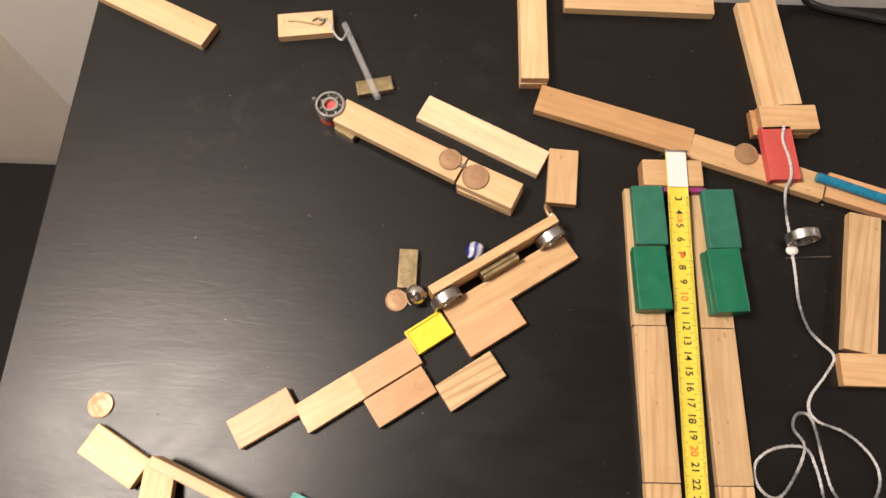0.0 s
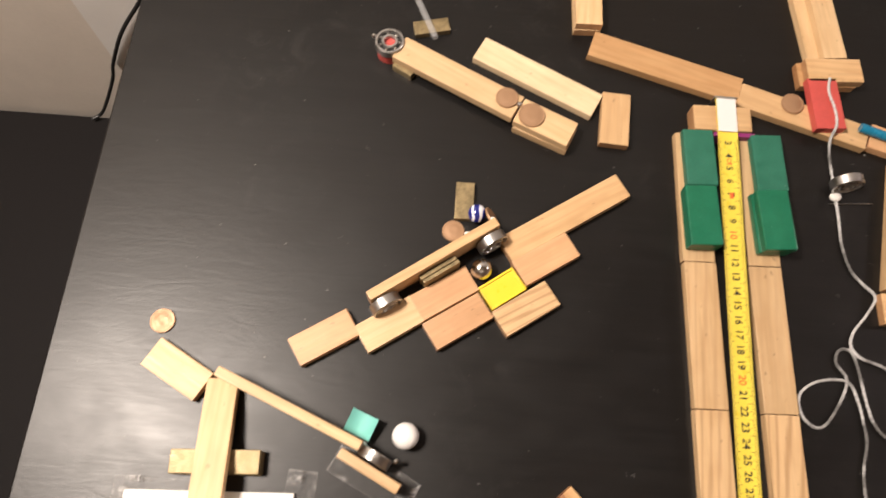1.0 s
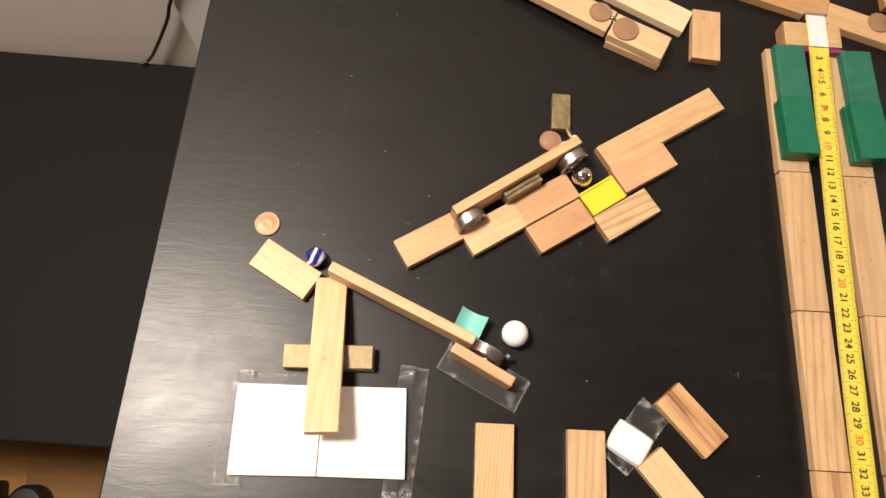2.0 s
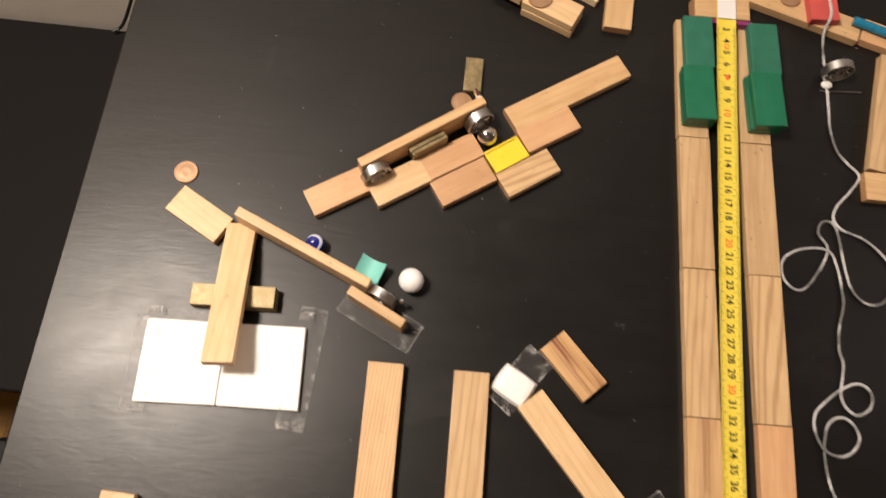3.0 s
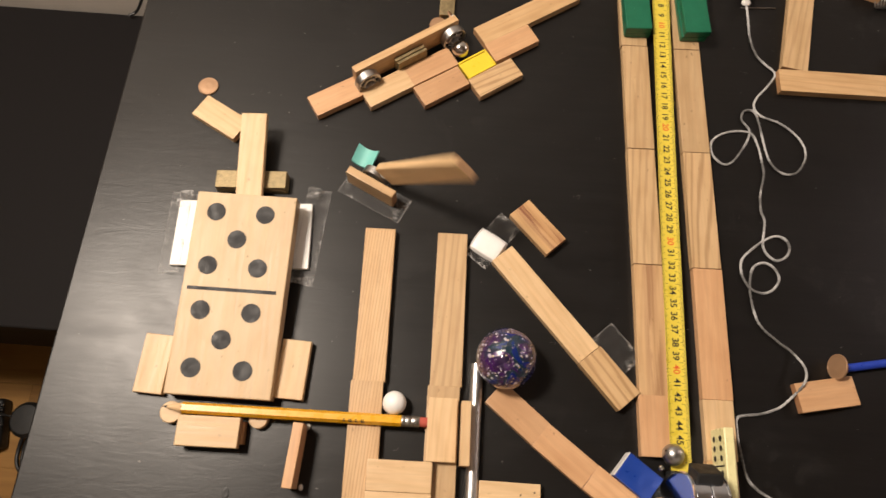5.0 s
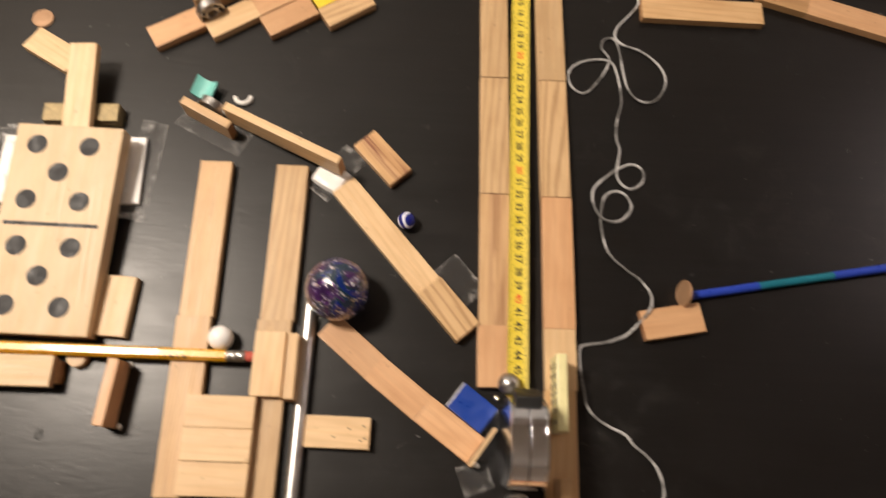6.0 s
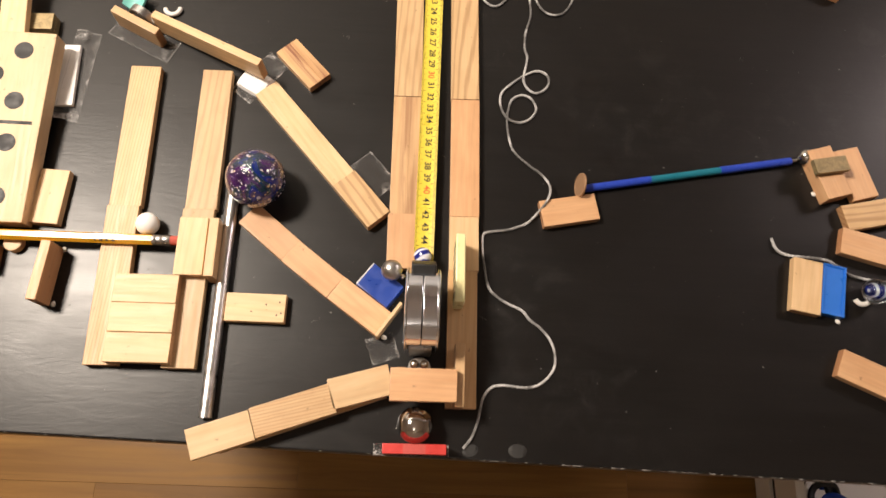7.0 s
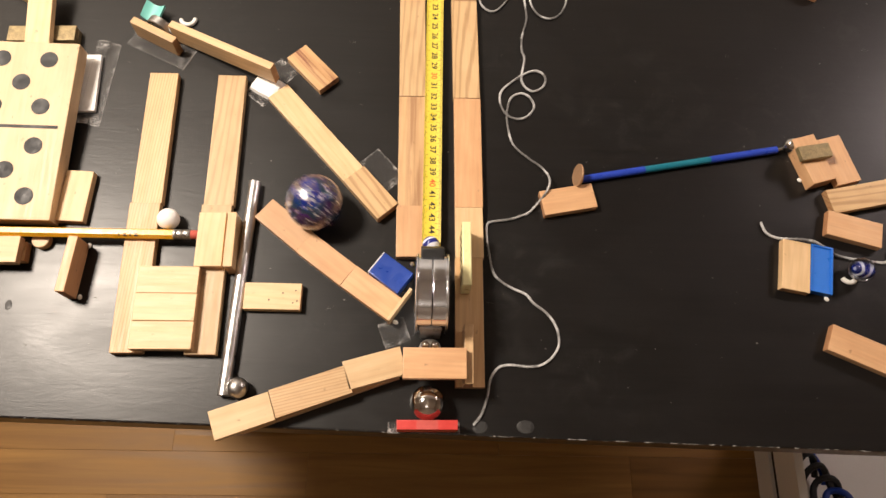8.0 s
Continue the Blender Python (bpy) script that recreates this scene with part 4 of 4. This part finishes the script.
tape = holder("measuring_tape", I, "chrome measuring tape case with its yellow metre tape pulled out", "measuring tape")


def blade_z(y):
    """Height of the tape's middle along the table, in millimetres."""
    return 14.2 if y > -20 else 8.2 + 6.0 * max(0.0, 1 - (-20 - y) / 260) ** 1.3


def blade():
    bm = bmesh.new()
    rows = []
    for k in range(100):
        y = 6 - k * 4.84
        rows.append([bm.verts.new((x * MM, y * MM, (blade_z(y) + 0.018 * x * x) * MM)) for x in (-7.3, -5.2, -2.8, 0, 2.8, 5.2, 7.3)])
    for a, b in zip(rows, rows[1:]):
        for i in range(6):
            bm.faces.new((a[i], a[i + 1], b[i + 1], b[i]))
    ex = bmesh.ops.extrude_face_region(bm, geom=bm.faces[:])
    bmesh.ops.translate(bm, vec=(0, 0, -0.25 * MM), verts=[v for v in ex["geom"] if isinstance(v, bmesh.types.BMVert)])
    return bm


part("blade", blade(), TAPEY, tape, "yellow printed tape blade")


def ticks():
    bm = bmesh.new()
    for k in range(28, 466):
        y = -k
        long = 4.6 if k % 10 == 5 else (3.4 if k % 5 == 0 else 2.0)
        for side in (-1, 1):
            x0, x1 = side * 7.2, side * (7.2 - (long if side > 0 else long * 0.75))
            zs = [blade_z(y) + 0.018 * x * x + 0.08 for x in (x0, x1)]
            vs = [bm.verts.new((x * MM, (y + d) * MM, z * MM)) for x, z, d in ((x0, zs[0], -0.13), (x1, zs[1], -0.13), (x1, zs[1], 0.13), (x0, zs[0], 0.13))]
            bm.faces.new(vs)
    return bm


tagged(part("scale_print", ticks(), INK, tape, "black millimetre ticks", smooth=False), kind="stuff")
for c in range(3, 46):
    me = glyphs(str(c), 6.9)
    me.materials.append(ORANGE if c % 10 == 0 else INK)
    ob = new("number", me)
    ob.matrix_world = P(0.0, -10 * c, blade_z(-10 * c) + 0.15, -90)
    ob.parent = tape
mark = glyphs("CE", 4.6)
mark.materials.append(ORANGE)
ob = new("print_letters", mark)
ob.matrix_world = P(0.2, -45, blade_z(-45) + 0.15, -90)
ob.parent = tape
for y in (-71,):
    part("print_mark", box(2.6, 4.4, 0.1, 0, m=P(0.6, y, blade_z(y) + 0.2)), ORANGE, tape, "small red print mark")
part("paper_flag", box(14.0, 27, 0.5, 0.1, m=P(0.2, -8, 15.3)), PAPER, tape, "white paper stuck over the tape end")
part("end_hook", box(17, 1.2, 12, 0.4, m=P(0, 6.2, 5)), BRUSHED, tape, "steel end hook")


def case_half(x0, x1):
    """Half of the rounded case: a rounded outline in y and z, given depth along x."""
    bm = bmesh.new()
    pts = []
    cy, cz, ly, lz = -499.8, 32.6, 54, 64
    for k in range(48):
        a = math.tau * k / 48
        c, s = math.cos(a), math.sin(a)
        e = 2 / 2.9
        pts.append((cy + ly / 2 * math.copysign(abs(c) ** e, c), cz + lz / 2 * math.copysign(abs(s) ** e, s)))
    w = x1 - x0
    loops = []
    for x, k in ((x0, 0.95), (x0 + 0.02 * w, 0.99), (x0 + 0.06 * w, 1.014), (x0 + 0.12 * w, 1.014), (x0 + 0.15 * w, 0.996), (x0 + 0.17 * w, 0.992), (x0 + 0.19 * w, 0.992), (x0 + 0.21 * w, 0.992),
                 (x1 - 0.09 * w, 0.992), (x1 - 0.07 * w, 0.992), (x1 - 0.05 * w, 0.992), (x1 - 0.02 * w, 0.989), (x1, 0.980)):
        loops.append([bm.verts.new((x * MM, (cy + (y - cy) * k) * MM, (cz + (z - cz) * k) * MM)) for y, z in pts])
    for a, b in zip(loops, loops[1:]):
        for i in range(48):
            bm.faces.new((a[i], a[(i + 1) % 48], b[(i + 1) % 48], b[i]))
    bm.faces.new(loops[0])
    bm.faces.new(loops[-1][::-1])
    return bm


part("case_half", case_half(-11.6, -0.25), CHROME, tape, "chromed case shell")
part("case_half", case_half(11.6, 0.25), CHROME, tape, "chromed case shell")
part("lock_button", box(16.5, 13, 18, 1.2, m=P(0, -473.2, 43) @ pose(0, 0, 0, 24)), RUBBER, tape, "black rubber lock button")
part("mouth", box(18, 5, 12, 1.0, m=P(0, -473.6, 1.2)), RUBBER, tape, "black tape mouth")
part("belt_clip", box(15, 3.0, 30, 1.0, m=P(0, -526.0, 12)), BRUSHED, tape, "steel belt clip")


# cream domino with black pips, on edge on the rail
cream = holder("cream_domino", P(26.0, -466.5, 7, 90.5), "cream plastic domino with black pips standing on edge", "domino")
part("body", box(50, 7.0, 24, 1.2, 3), CREAM, cream)
for sx in (0, 1):
    for cx in ((5.0, 11.5, 18.0) if not sx else (-5, -11.5, -18)):
        for cz in (6.5, 17.5):
            part("pip", lathe([(0, 0), (2.0, 0), (2.0, 0.15), (0, 0.15)], 20, m=P(cx, 3.75, cz) @ pose(0, 0, 0, -90)), INK, cream, "black round pip")
part("divider", box(0.9, 0.2, 19, 0, m=P(0, 3.8, 2.5)), INK, cream, "black dividing line")


# ---------------------------------------------------------------- string
def twisted(points, r):
    """A cord of three twisted strands."""
    pts = spline(points, 5)
    bm = bmesh.new()
    run = 0.0
    for s in range(3):
        run, line = 0.0, []
        for i, p in enumerate(pts):
            if i:
                run += (p - pts[i - 1]).length
            d = (pts[min(i + 1, len(pts) - 1)] - pts[max(i - 1, 0)]).normalized()
            u = Vector((0, 0, 1)).cross(d).normalized()
            w = d.cross(u)
            a = run * 0.9 + s * math.tau / 3
            line.append(p + (u * math.cos(a) + w * math.sin(a)) * r * 0.5)
        tube(line, r * 0.62, 6, True, bm)
    return bm


LINE = [(80, 30), (78, 18), (81, 3), (80.5, -10), (79.5, -17), (81, -28), (81.5, -50), (82, -76), (82, -98), (86, -116), (93.5, -126), (101, -135), (93, -148), (83, -160)]
LOOPS = [(79.5, -170), (85, -178), (101, -184), (115, -197), (119, -212), (111, -228), (99, -231), (89, -222), (85, -206), (82.5, -185), (79, -174), (71, -174), (68, -183), (74, -194),
         (65, -213), (53, -226), (42, -220), (41, -206), (54, -196), (73.5, -194.5), (79.5, -206)]
KNOT = [(82, -225), (82, -235), (78, -250), (77, -265), (79, -275), (76.5, -290), (76, -297), (79, -303.5), (86, -307.5), (94, -303), (97, -295), (93.5, -288.5), (86, -287), (76, -292), (66, -300), (58, -309),
        (57, -320), (62, -331), (71, -335), (80, -332), (86, -323), (83, -314), (76, -310), (68, -313), (64, -321), (62.5, -338), (67, -359), (80, -372), (90, -379.5), (95, -393), (92, -405), (80, -419)]
TAIL = [(71, -424), (62, -427), (52, -428.5), (45, -431), (44, -440), (46, -457), (49, -472), (55, -479), (64, -484.5), (74, -489), (80, -496), (88, -502), (94.5, -510), (98, -520), (97, -531), (88, -541.5),
        (77, -545), (61, -544), (52, -546), (46, -554), (43, -568), (39, -580), (33, -588)]


def lift(k, p):
    x, y = p
    z = 1.3
    if k < 4:
        z = 15.6
    elif k == 4:
        z = 8
    if 89 < x < 97 and -413 < y < -391:
        z = 8.6
    return (x, y, z)


thing("string", twisted([lift(k, p) for k, p in enumerate(LINE + LOOPS + KNOT + TAIL)], 1.1), YARN, I, "loose white and grey cotton string lying in loops on the table", "string")
thing("string", twisted([(269, -423, 1.3), (272, -432, 1.3), (281, -436.5, 1.4), (296, -440, 8.6), (309, -442.5, 8.6), (323, -448, 2), (335, -452, 1.3), (354, -454.5, 1.3), (368, -455, 1.3), (372, -446, 1.3)], 1.2), YARN, I,
      "short grey cotton string laid past a domino", "string")


def dust(seed, count, grow):
    bm, rnd = bmesh.new(), random.Random(seed)
    for k in range(count):
        x, y = rnd.uniform(-440, 420), rnd.uniform(-575, 140)
        r = rnd.choice((0.16, 0.2, 0.25, 0.3, 0.55)) * rnd.uniform(0.7, 1.4) * grow
        a = rnd.random() * math.tau
        vs = [bm.verts.new(((x + r * math.cos(a + t) * (1.6 if i % 2 else 0.8)) * MM, (y + r * math.sin(a + t) * rnd.uniform(0.5, 1)) * MM, 0.12 * MM)) for i, t in enumerate((0, 1.2, 2.4, 3.6, 4.9))]
        bm.faces.new(vs)
    return bm


def scratches():
    """Short pale curved scratches, mostly in pairs."""
    bm, rnd = bmesh.new(), random.Random(8)
    for k in range(46):
        x, y, a = rnd.uniform(-300, 420), rnd.uniform(-575, 60), rnd.uniform(0, math.tau)
        for side in range(rnd.choice((1, 1, 2, 3))):
            px, py, turn = x + side * rnd.uniform(1.2, 2.6), y + rnd.uniform(-1.4, 1.4), rnd.uniform(-0.35, 0.35)
            length, wide, left, right = rnd.uniform(1.6, 4.4), rnd.uniform(0.06, 0.14), [], []
            for i in range(5):
                b = a + turn * i
                px, py = px + math.cos(b) * length / 4, py + math.sin(b) * length / 4
                w = wide * math.sin(math.pi * (i + 0.6) / 5.2)
                left.append(bm.verts.new(((px - w * math.sin(b)) * MM, (py + w * math.cos(b)) * MM, 0.1 * MM)))
                right.append(bm.verts.new(((px + w * math.sin(b)) * MM, (py - w * math.cos(b)) * MM, 0.1 * MM)))
            for i in range(4):
                bm.faces.new((left[i], right[i], right[i + 1], left[i + 1]))
    return bm


thing("table_scratches", scratches(), DUST, I, "short pale scratches in the black table", "scratches", kind="stuff", smooth=False)
thing("dust_specks", dust(12, 420, 1.2), DUST, I, "faint grey dust flakes on the table", "dust", kind="stuff", smooth=False)
thing("dust_specks", dust(11, 120, 0.9), CHIP, I, "scattered pale dust specks on the table", "dust", kind="stuff", smooth=False)


# ---------------------------------------------------------------- moving things
def make_cart():
    h = holder("bearing_cart", I, "wooden plank cart on two bearing wheels with brass weights", "toy cart")
    part("plank", box(100, 6.6, 20, 0.6, m=P(0, 0, 4)), TAN, h)
    for x in (-42, 42):
        w = new("wheel")
        w.parent = h
        w.matrix_parent_inverse = Matrix.Identity(4)
        w.location = (x * MM, -7.6 * MM, 11 * MM)
        bearing_parts(w, P(0, 3.5, 0) @ pose(0, 0, 0, 90))
        WHEELS.append(w)
    for k in range(2):
        part("weight", box(28, 3.0, 13, 0.4, m=P(0.8 * k, -5.0 - 3.7 * k, 4.5 - 1.5 * k) @ pose(0, 0, 0, 3 - 5 * k)), BRASS, h, "tarnished brass weight")
    part("coin", lathe([(0, 0), (8.2, 0), (8.4, 0.3), (8.4, 1.4), (8.2, 1.7), (0, 1.7)], 32, m=P(50.6, 6.5, 12.6) @ pose(0, 0, 0, 8, 62, 0)), COPPER, h, "copper coin stuck to the end")
    part("putty", ball(1.5, 16, m=P(48.5, 3.4, 22)), PUTTY, h, "white putty lump")
    return h


WHEELS = []
cart = make_cart()
steel_roller = thing("steel_ball", ball(7.5, 48), STEEL, P(-180, -105.5, 7.5), "polished steel ball that pushes the yellow tile", "steel ball", "steel balls")
marble = thing("glass_marble", ball(6.6, 40), SWIRL, P(-141, -72, 6.6), "blue and white swirled glass marble rolling on the table", "glass marble")
white_ball = thing("white_ball", ball(8.4, 48), WHITE, P(-215, -250, 8.4), "small matt white plastic ball rolling on the table", "ball")
tape_ball = thing("steel_ball", ball(7.6, 48), BRUSHED, P(-9, -459, 11), "polished steel ball released beside the tape case", "steel ball", "steel balls")
glass_ball = thing("glass_ball", ball(21.6, 64), GLASSBALL, P(-125.5, -403.5, 21.6), "large dark violet glass ball full of bright specks", "glass ball")

pivot = holder("pivot_stand", P(-235.2, -272.4, 0, -26.8), "domino on edge taped down, holding a bearing pivot", "pivot stand")
part("upright", box(42.5, 6.6, 19.4, 0.9), TAN, pivot, "tan wooden domino on edge")
bearing_parts(pivot, P(-1.6, 12.0, 11.2) @ pose(0, 0, 0, 90))
part("stud", ball(1.9, 16, m=P(11.0, 13.0, 12)), STEEL, pivot, "small steel ball on the ring")

arm = holder("swing_arm", I, "pale plank arm on edge that flips over its pivot", "swing arm")
part("plank", box(100, 6.6, 20, 0.9, m=P(61.5, 0, -10)), PALE, arm)
part("putty", ball(3.2, 18, m=P(10.5, 0, 0) @ Matrix.Diagonal((0.8, 1.1, 1.6, 1))), PUTTY, arm, "white putty joint")

lever = thing("lever_plank", box(100, 20, 7, 0.9, m=P(1.5, 0, -3.5)), PALE, I, "pale wooden plank balanced on brass bars as a lever", "lever")

giant = holder("giant_domino", I, "giant pale wooden domino with dark painted pips", "domino")
slabg = part("body", box(151, 75, 14.6, 0.9), CARVED, giant)
slabg.matrix_local = P(0, 75.5, -14.6, 90)
part("divider", box(65, 2.6, 0.3, 0, m=P(-1, 76.5, -0.1)), PIPGREY, giant, "dark painted dividing line")
for cy in (38.5, 113.5):
    for dx, dy in ((-21.4, -19.5), (15.4, -19.5), (-3, 1.5), (-21.4, 22), (15.4, 22)):
        part("pip", lathe([(0, -0.1), (7.0, -0.1), (7.0, 0.2), (6.8, 0.25), (0, 0.25)], 36, m=P(dx, cy + dy, 0)), PIPGREY, giant, "dark painted round pip", smooth=False)

pencil = holder("pencil", I, "yellow wooden pencil with a red eraser lying across the planks", "pencil")


def prism(x0, x1, r0, r1, sides=6):
    bm = bmesh.new()
    rings = [[bm.verts.new((x * MM, r * math.cos(math.tau * k / sides) * MM, r * math.sin(math.tau * k / sides) * MM)) for k in range(sides)] for x, r in ((x0, r0), (x1, r1))]
    for k in range(sides):
        bm.faces.new((rings[0][k], rings[0][(k + 1) % sides], rings[1][(k + 1) % sides], rings[1][k]))
    bm.faces.new(rings[0][::-1])
    bm.faces.new(rings[1])
    return bm


part("shaft", prism(14, 168, 3.9, 3.9), PENCILY, pencil, "yellow lacquered shaft", smooth=False)
part("wood_cone", prism(3.5, 14.4, 0.9, 3.8, 18), PALE, pencil, "sharpened bare wood")
part("lead", prism(0, 3.6, 0.2, 0.95, 12), INK, pencil, "dark graphite point")
ferrule = part("ferrule", lathe([(3.6, 0), (3.9, 0.4), (3.9, 2), (3.5, 2.6), (3.9, 3.2), (3.9, 6.5), (3.5, 7.1), (3.9, 7.7), (3.9, 12.6), (3.6, 13)], 24, m=P(167.6, 0, 0) @ pose(0, 0, 0, 0, 90)), BRUSHED, pencil, "ribbed metal ferrule")
part("eraser", lathe([(0, 0), (3.4, 0), (3.4, 5.6), (2.9, 6.6), (0, 6.8)], 24, m=P(180.2, 0, 0) @ pose(0, 0, 0, 0, 90)), ERASER, pencil, "worn red eraser")
for k, w in enumerate((1.2, 2.6, 1.6, 2.6)):
    part("print_bar", box(w, 2.0, 0.1, 0, m=P(128 + 4.2 * k, -2.0, 3.1) @ pose(0, 0, 0, 28)), INK, pencil, "dark stamped print bar")

rod = thing("steel_rod", tube([(0, -84, 0), (0, -83.4, 0), (0, 83.4, 0), (0, 84, 0)], 4.5, 28), RODSTEEL, P(-144.5, -490, 4), "straight satin steel rod lying on the table", "steel rod")


# ---------------------------------------------------------------- how they move
def roll_rows(rows, r, base=Matrix.Identity(4)):
    """Rolling without slipping: rows of (seconds, x, y, z in mm) to rows of (seconds, pose)."""
    out, turn, last = [], base.to_3x3(), None
    for t, x, y, z in rows:
        p = Vector((x, y, z))
        if last is not None:
            d = p - last[1]
            steps = max(1, math.ceil((d.length / r) / 1.2))
            for k in range(1, steps + 1):
                q = last[1] + d * (k / steps)
                flat = Vector((d.x, d.y, 0)) / steps
                if flat.length > 1e-6:
                    axis = Vector((-flat.y, flat.x, 0)).normalized()
                    turn = Matrix.Rotation(flat.length / r, 3, axis) @ turn
                tt = last[0] + (t - last[0]) * k / steps
                out.append((tt, Matrix.Translation(q * MM) @ turn.to_4x4()))
        else:
            out.append((t, Matrix.Translation(p * MM) @ turn.to_4x4()))
        last = (t, p)
    seen, clean = set(), []
    for t, m in out:
        if frame(t) not in seen:
            seen.add(frame(t))
            clean.append((t, m))
    return clean


def motions():
    # the cart: metres along its guide
    way = [(0, 0), (0.4, 3), (0.5, 11), (0.6, 23), (0.7, 39), (0.8, 58), (0.9, 78), (1.0, 97), (1.1, 110), (1.2, 113), (1.5, 113.5), (8, 113.5)]
    a, b = Vector((-128.5, -79, 0)), Vector((-218.5, -146.2, 0))
    rows, wheel = [], [[], []]
    for t, s in way:
        f = s / 113.5
        p = a.lerp(b, f)
        rows.append((t, P(p.x, p.y, 0, 33.4 + 2.6 * f)))
        for k in (0, 1):
            wheel[k].append((t, Matrix.Translation(((-42, 42)[k] * MM, -7.6 * MM, 11 * MM)) @ Matrix.Rotation(-s / 11.0, 4, "Y")))
    walk(cart, rows)
    for k in (0, 1):
        walk(WHEELS[k], wheel[k])
    walk(yellow, [(0, P(-170.2, -130.5, 0, 35.2)), (0.22, P(-170.2, -130.5, 0, 35.2)), (0.3, P(-166, -137, 0, 35.6)), (0.4, P(-157.8, -148.8, 0, 36)), (8, P(-157.8, -148.8, 0, 36))])
    walk(steel_roller, roll_rows([(0, -180, -105.5, 7.5), (0.1, -180, -107, 7.5), (0.2, -178.5, -111.5, 7.5), (0.3, -175.5, -124, 7.5), (0.4, -173, -136.5, 7.5), (0.5, -172.8, -137, 7.5), (8, -172.8, -137, 7.5)], 7.5))
    g = 6.6
    walk(marble, roll_rows([(0, -141, -72, g), (0.1, -155, -80, g), (0.2, -166, -87, g), (0.3, -173, -92, g), (0.4, -175, -94, g), (0.95, -176.5, -95, g), (1.05, -181, -98.5, g), (1.15, -195, -109, g), (1.25, -214, -124, g),
                             (1.35, -240, -144, g), (1.5, -290, -181, g), (1.6, -318, -197, g), (1.7, -346, -207.5, g), (1.85, -352, -210, g), (2.05, -345, -209, g), (2.4, -334, -210.5, g), (2.6, -323, -214, g), (2.8, -306, -220.5, g),
                             (3.0, -283, -231, g), (3.25, -252, -241.5, g), (3.45, -228, -252, g), (3.6, -224, -253.5, g), (4.2, -223, -254.5, g), (4.85, -222.5, -255, g), (5.0, -218, -257, g), (5.15, -209.5, -260, g), (5.3, -197.5, -265, g),
                             (5.5, -171, -278, g), (5.7, -139, -296, g), (5.85, -111, -320, g), (6.0, -82, -345, g), (6.2, -45, -382, g), (6.3, -24, -396, 13.8), (6.4, -7, -405, 14.4), (6.5, 2, -415, 15.4), (6.6, 1, -424, 15.2), (6.75, -1, -441, 15.2),
                             (6.9, -1, -455.0, 15.2), (7.1, -0.5, -455.0, 15.2), (8, -0.5, -455.0, 15.2)], 6.6))
    w = 8.4
    walk(white_ball, roll_rows([(0, -215, -250, w), (3.42, -215, -250, w), (3.5, -212.5, -250, w), (3.6, -207.5, -261, w), (3.7, -204.5, -280, w), (3.8, -203, -304, w), (3.9, -203, -335, w), (4.0, -203, -370, w), (4.1, -202, -404, w),
                                (4.2, -201.4, -435, w), (4.35, -201.6, -437.6, w), (5.3, -202.4, -438.4, w), (8, -203, -437.4, w)], w))
    # the flipping arm: its angle above the table
    walk(arm, [(t, P(-231.2, -262.6, 11.2, 157.6 - 3.2 * u / 176) @ pose(0, 0, 0, 0, -u)) for t, u in
               ((0, 4), (4.70, 4), (4.78, 22), (4.86, 60), (4.94, 104), (5.02, 146), (5.10, 176), (5.16, 173), (5.22, 176), (8, 176))])
    low, high = P(-330.6, -273, 15.2, 94.2) @ pose(0, 0, 0, 0, 12.0), P(-329.4, -273, 14.6, 93.6) @ pose(0, 0, 0, 0, -7.0)
    walk(lever, [(0, low), (4.66, low), (4.74, high), (8, high)])
    # the giant domino topples backwards and slides a little
    fall = [(0, 0, -331.4, -431.2), (3.6, 0, -331.4, -431.2), (4.0, 0.4, -331.4, -429.6), (4.2, 1.2, -331.6, -429.6), (4.35, 7, -331, -432), (4.5, 21, -330, -437), (4.62, 45, -328, -441), (4.72, 76, -326.6, -442), (4.76, 86.2, -326.2, -442.4),
            (4.82, 84.8, -326.2, -442.6), (4.9, 86.2, -326.2, -442.6), (8, 86.2, -326.2, -442.6)]
    walk(giant, [(t, P(x, y, 0) @ pose(0, 0, 0, 90 - u) @ P(0, 0, 14.6) @ pose(0, 0, 0)) for t, u, x, y in fall])
    p0, p1 = P(-362, -454, 10.6, 2.0), P(-364, -452, 10.6, 0.5)
    walk(pencil, [(0, p0), (4.15, p0), (4.35, p1), (8, p1)])
    walk(tape_ball, roll_rows([(0, -6.5, -460.6, 12.5), (6.6, -6.5, -460.6, 12.5), (6.75, -8.5, -461, 12.8), (6.9, -17, -461.5, 17), (7.0, -22.5, -467.5, 18.6), (7.1, -34, -479, 18.6), (7.2, -50, -496, 14.6), (7.3, -69, -516, 7.6), (7.4, -90, -538, 7.6), (7.5, -111, -556.5, 7.6),
                               (7.62, -133, -565.6, 7.6), (7.75, -135.6, -565.6, 7.6), (8, -137, -565, 7.6)], 7.6))
    walk(rod, [(0, P(-144.5, -490, 4.5, 0.3)), (7.58, P(-144.5, -490, 4.5, 0.3)), (7.7, P(-144.2, -487.6, 4.5, -1.4)), (8, P(-144.0, -486.4, 4.5, -2.0))])
    walk(glass_ball, roll_rows([(0, -125.5, -403.5, 21.6), (7.62, -125.5, -403.5, 21.6), (7.72, -122, -406, 21.6), (7.82, -114, -411, 21.6), (7.92, -101, -419, 21.6), (8, -90.5, -425.5, 21.6)], 21.6))



# floor boards, laid along the room
board = mesh_of(box(560, 70.7, 11, 0.3, 1), FLOORW, "floor_board")
for r in range(21):
    for k in range(-2, 4):
        ob = new("floor_board", board)
        ob.parent = floor
        ob.matrix_world = P(k * 560.2 + (r * 231) % 560 - 500, -250 - r * 70.9, Z0 - 11)

motions()
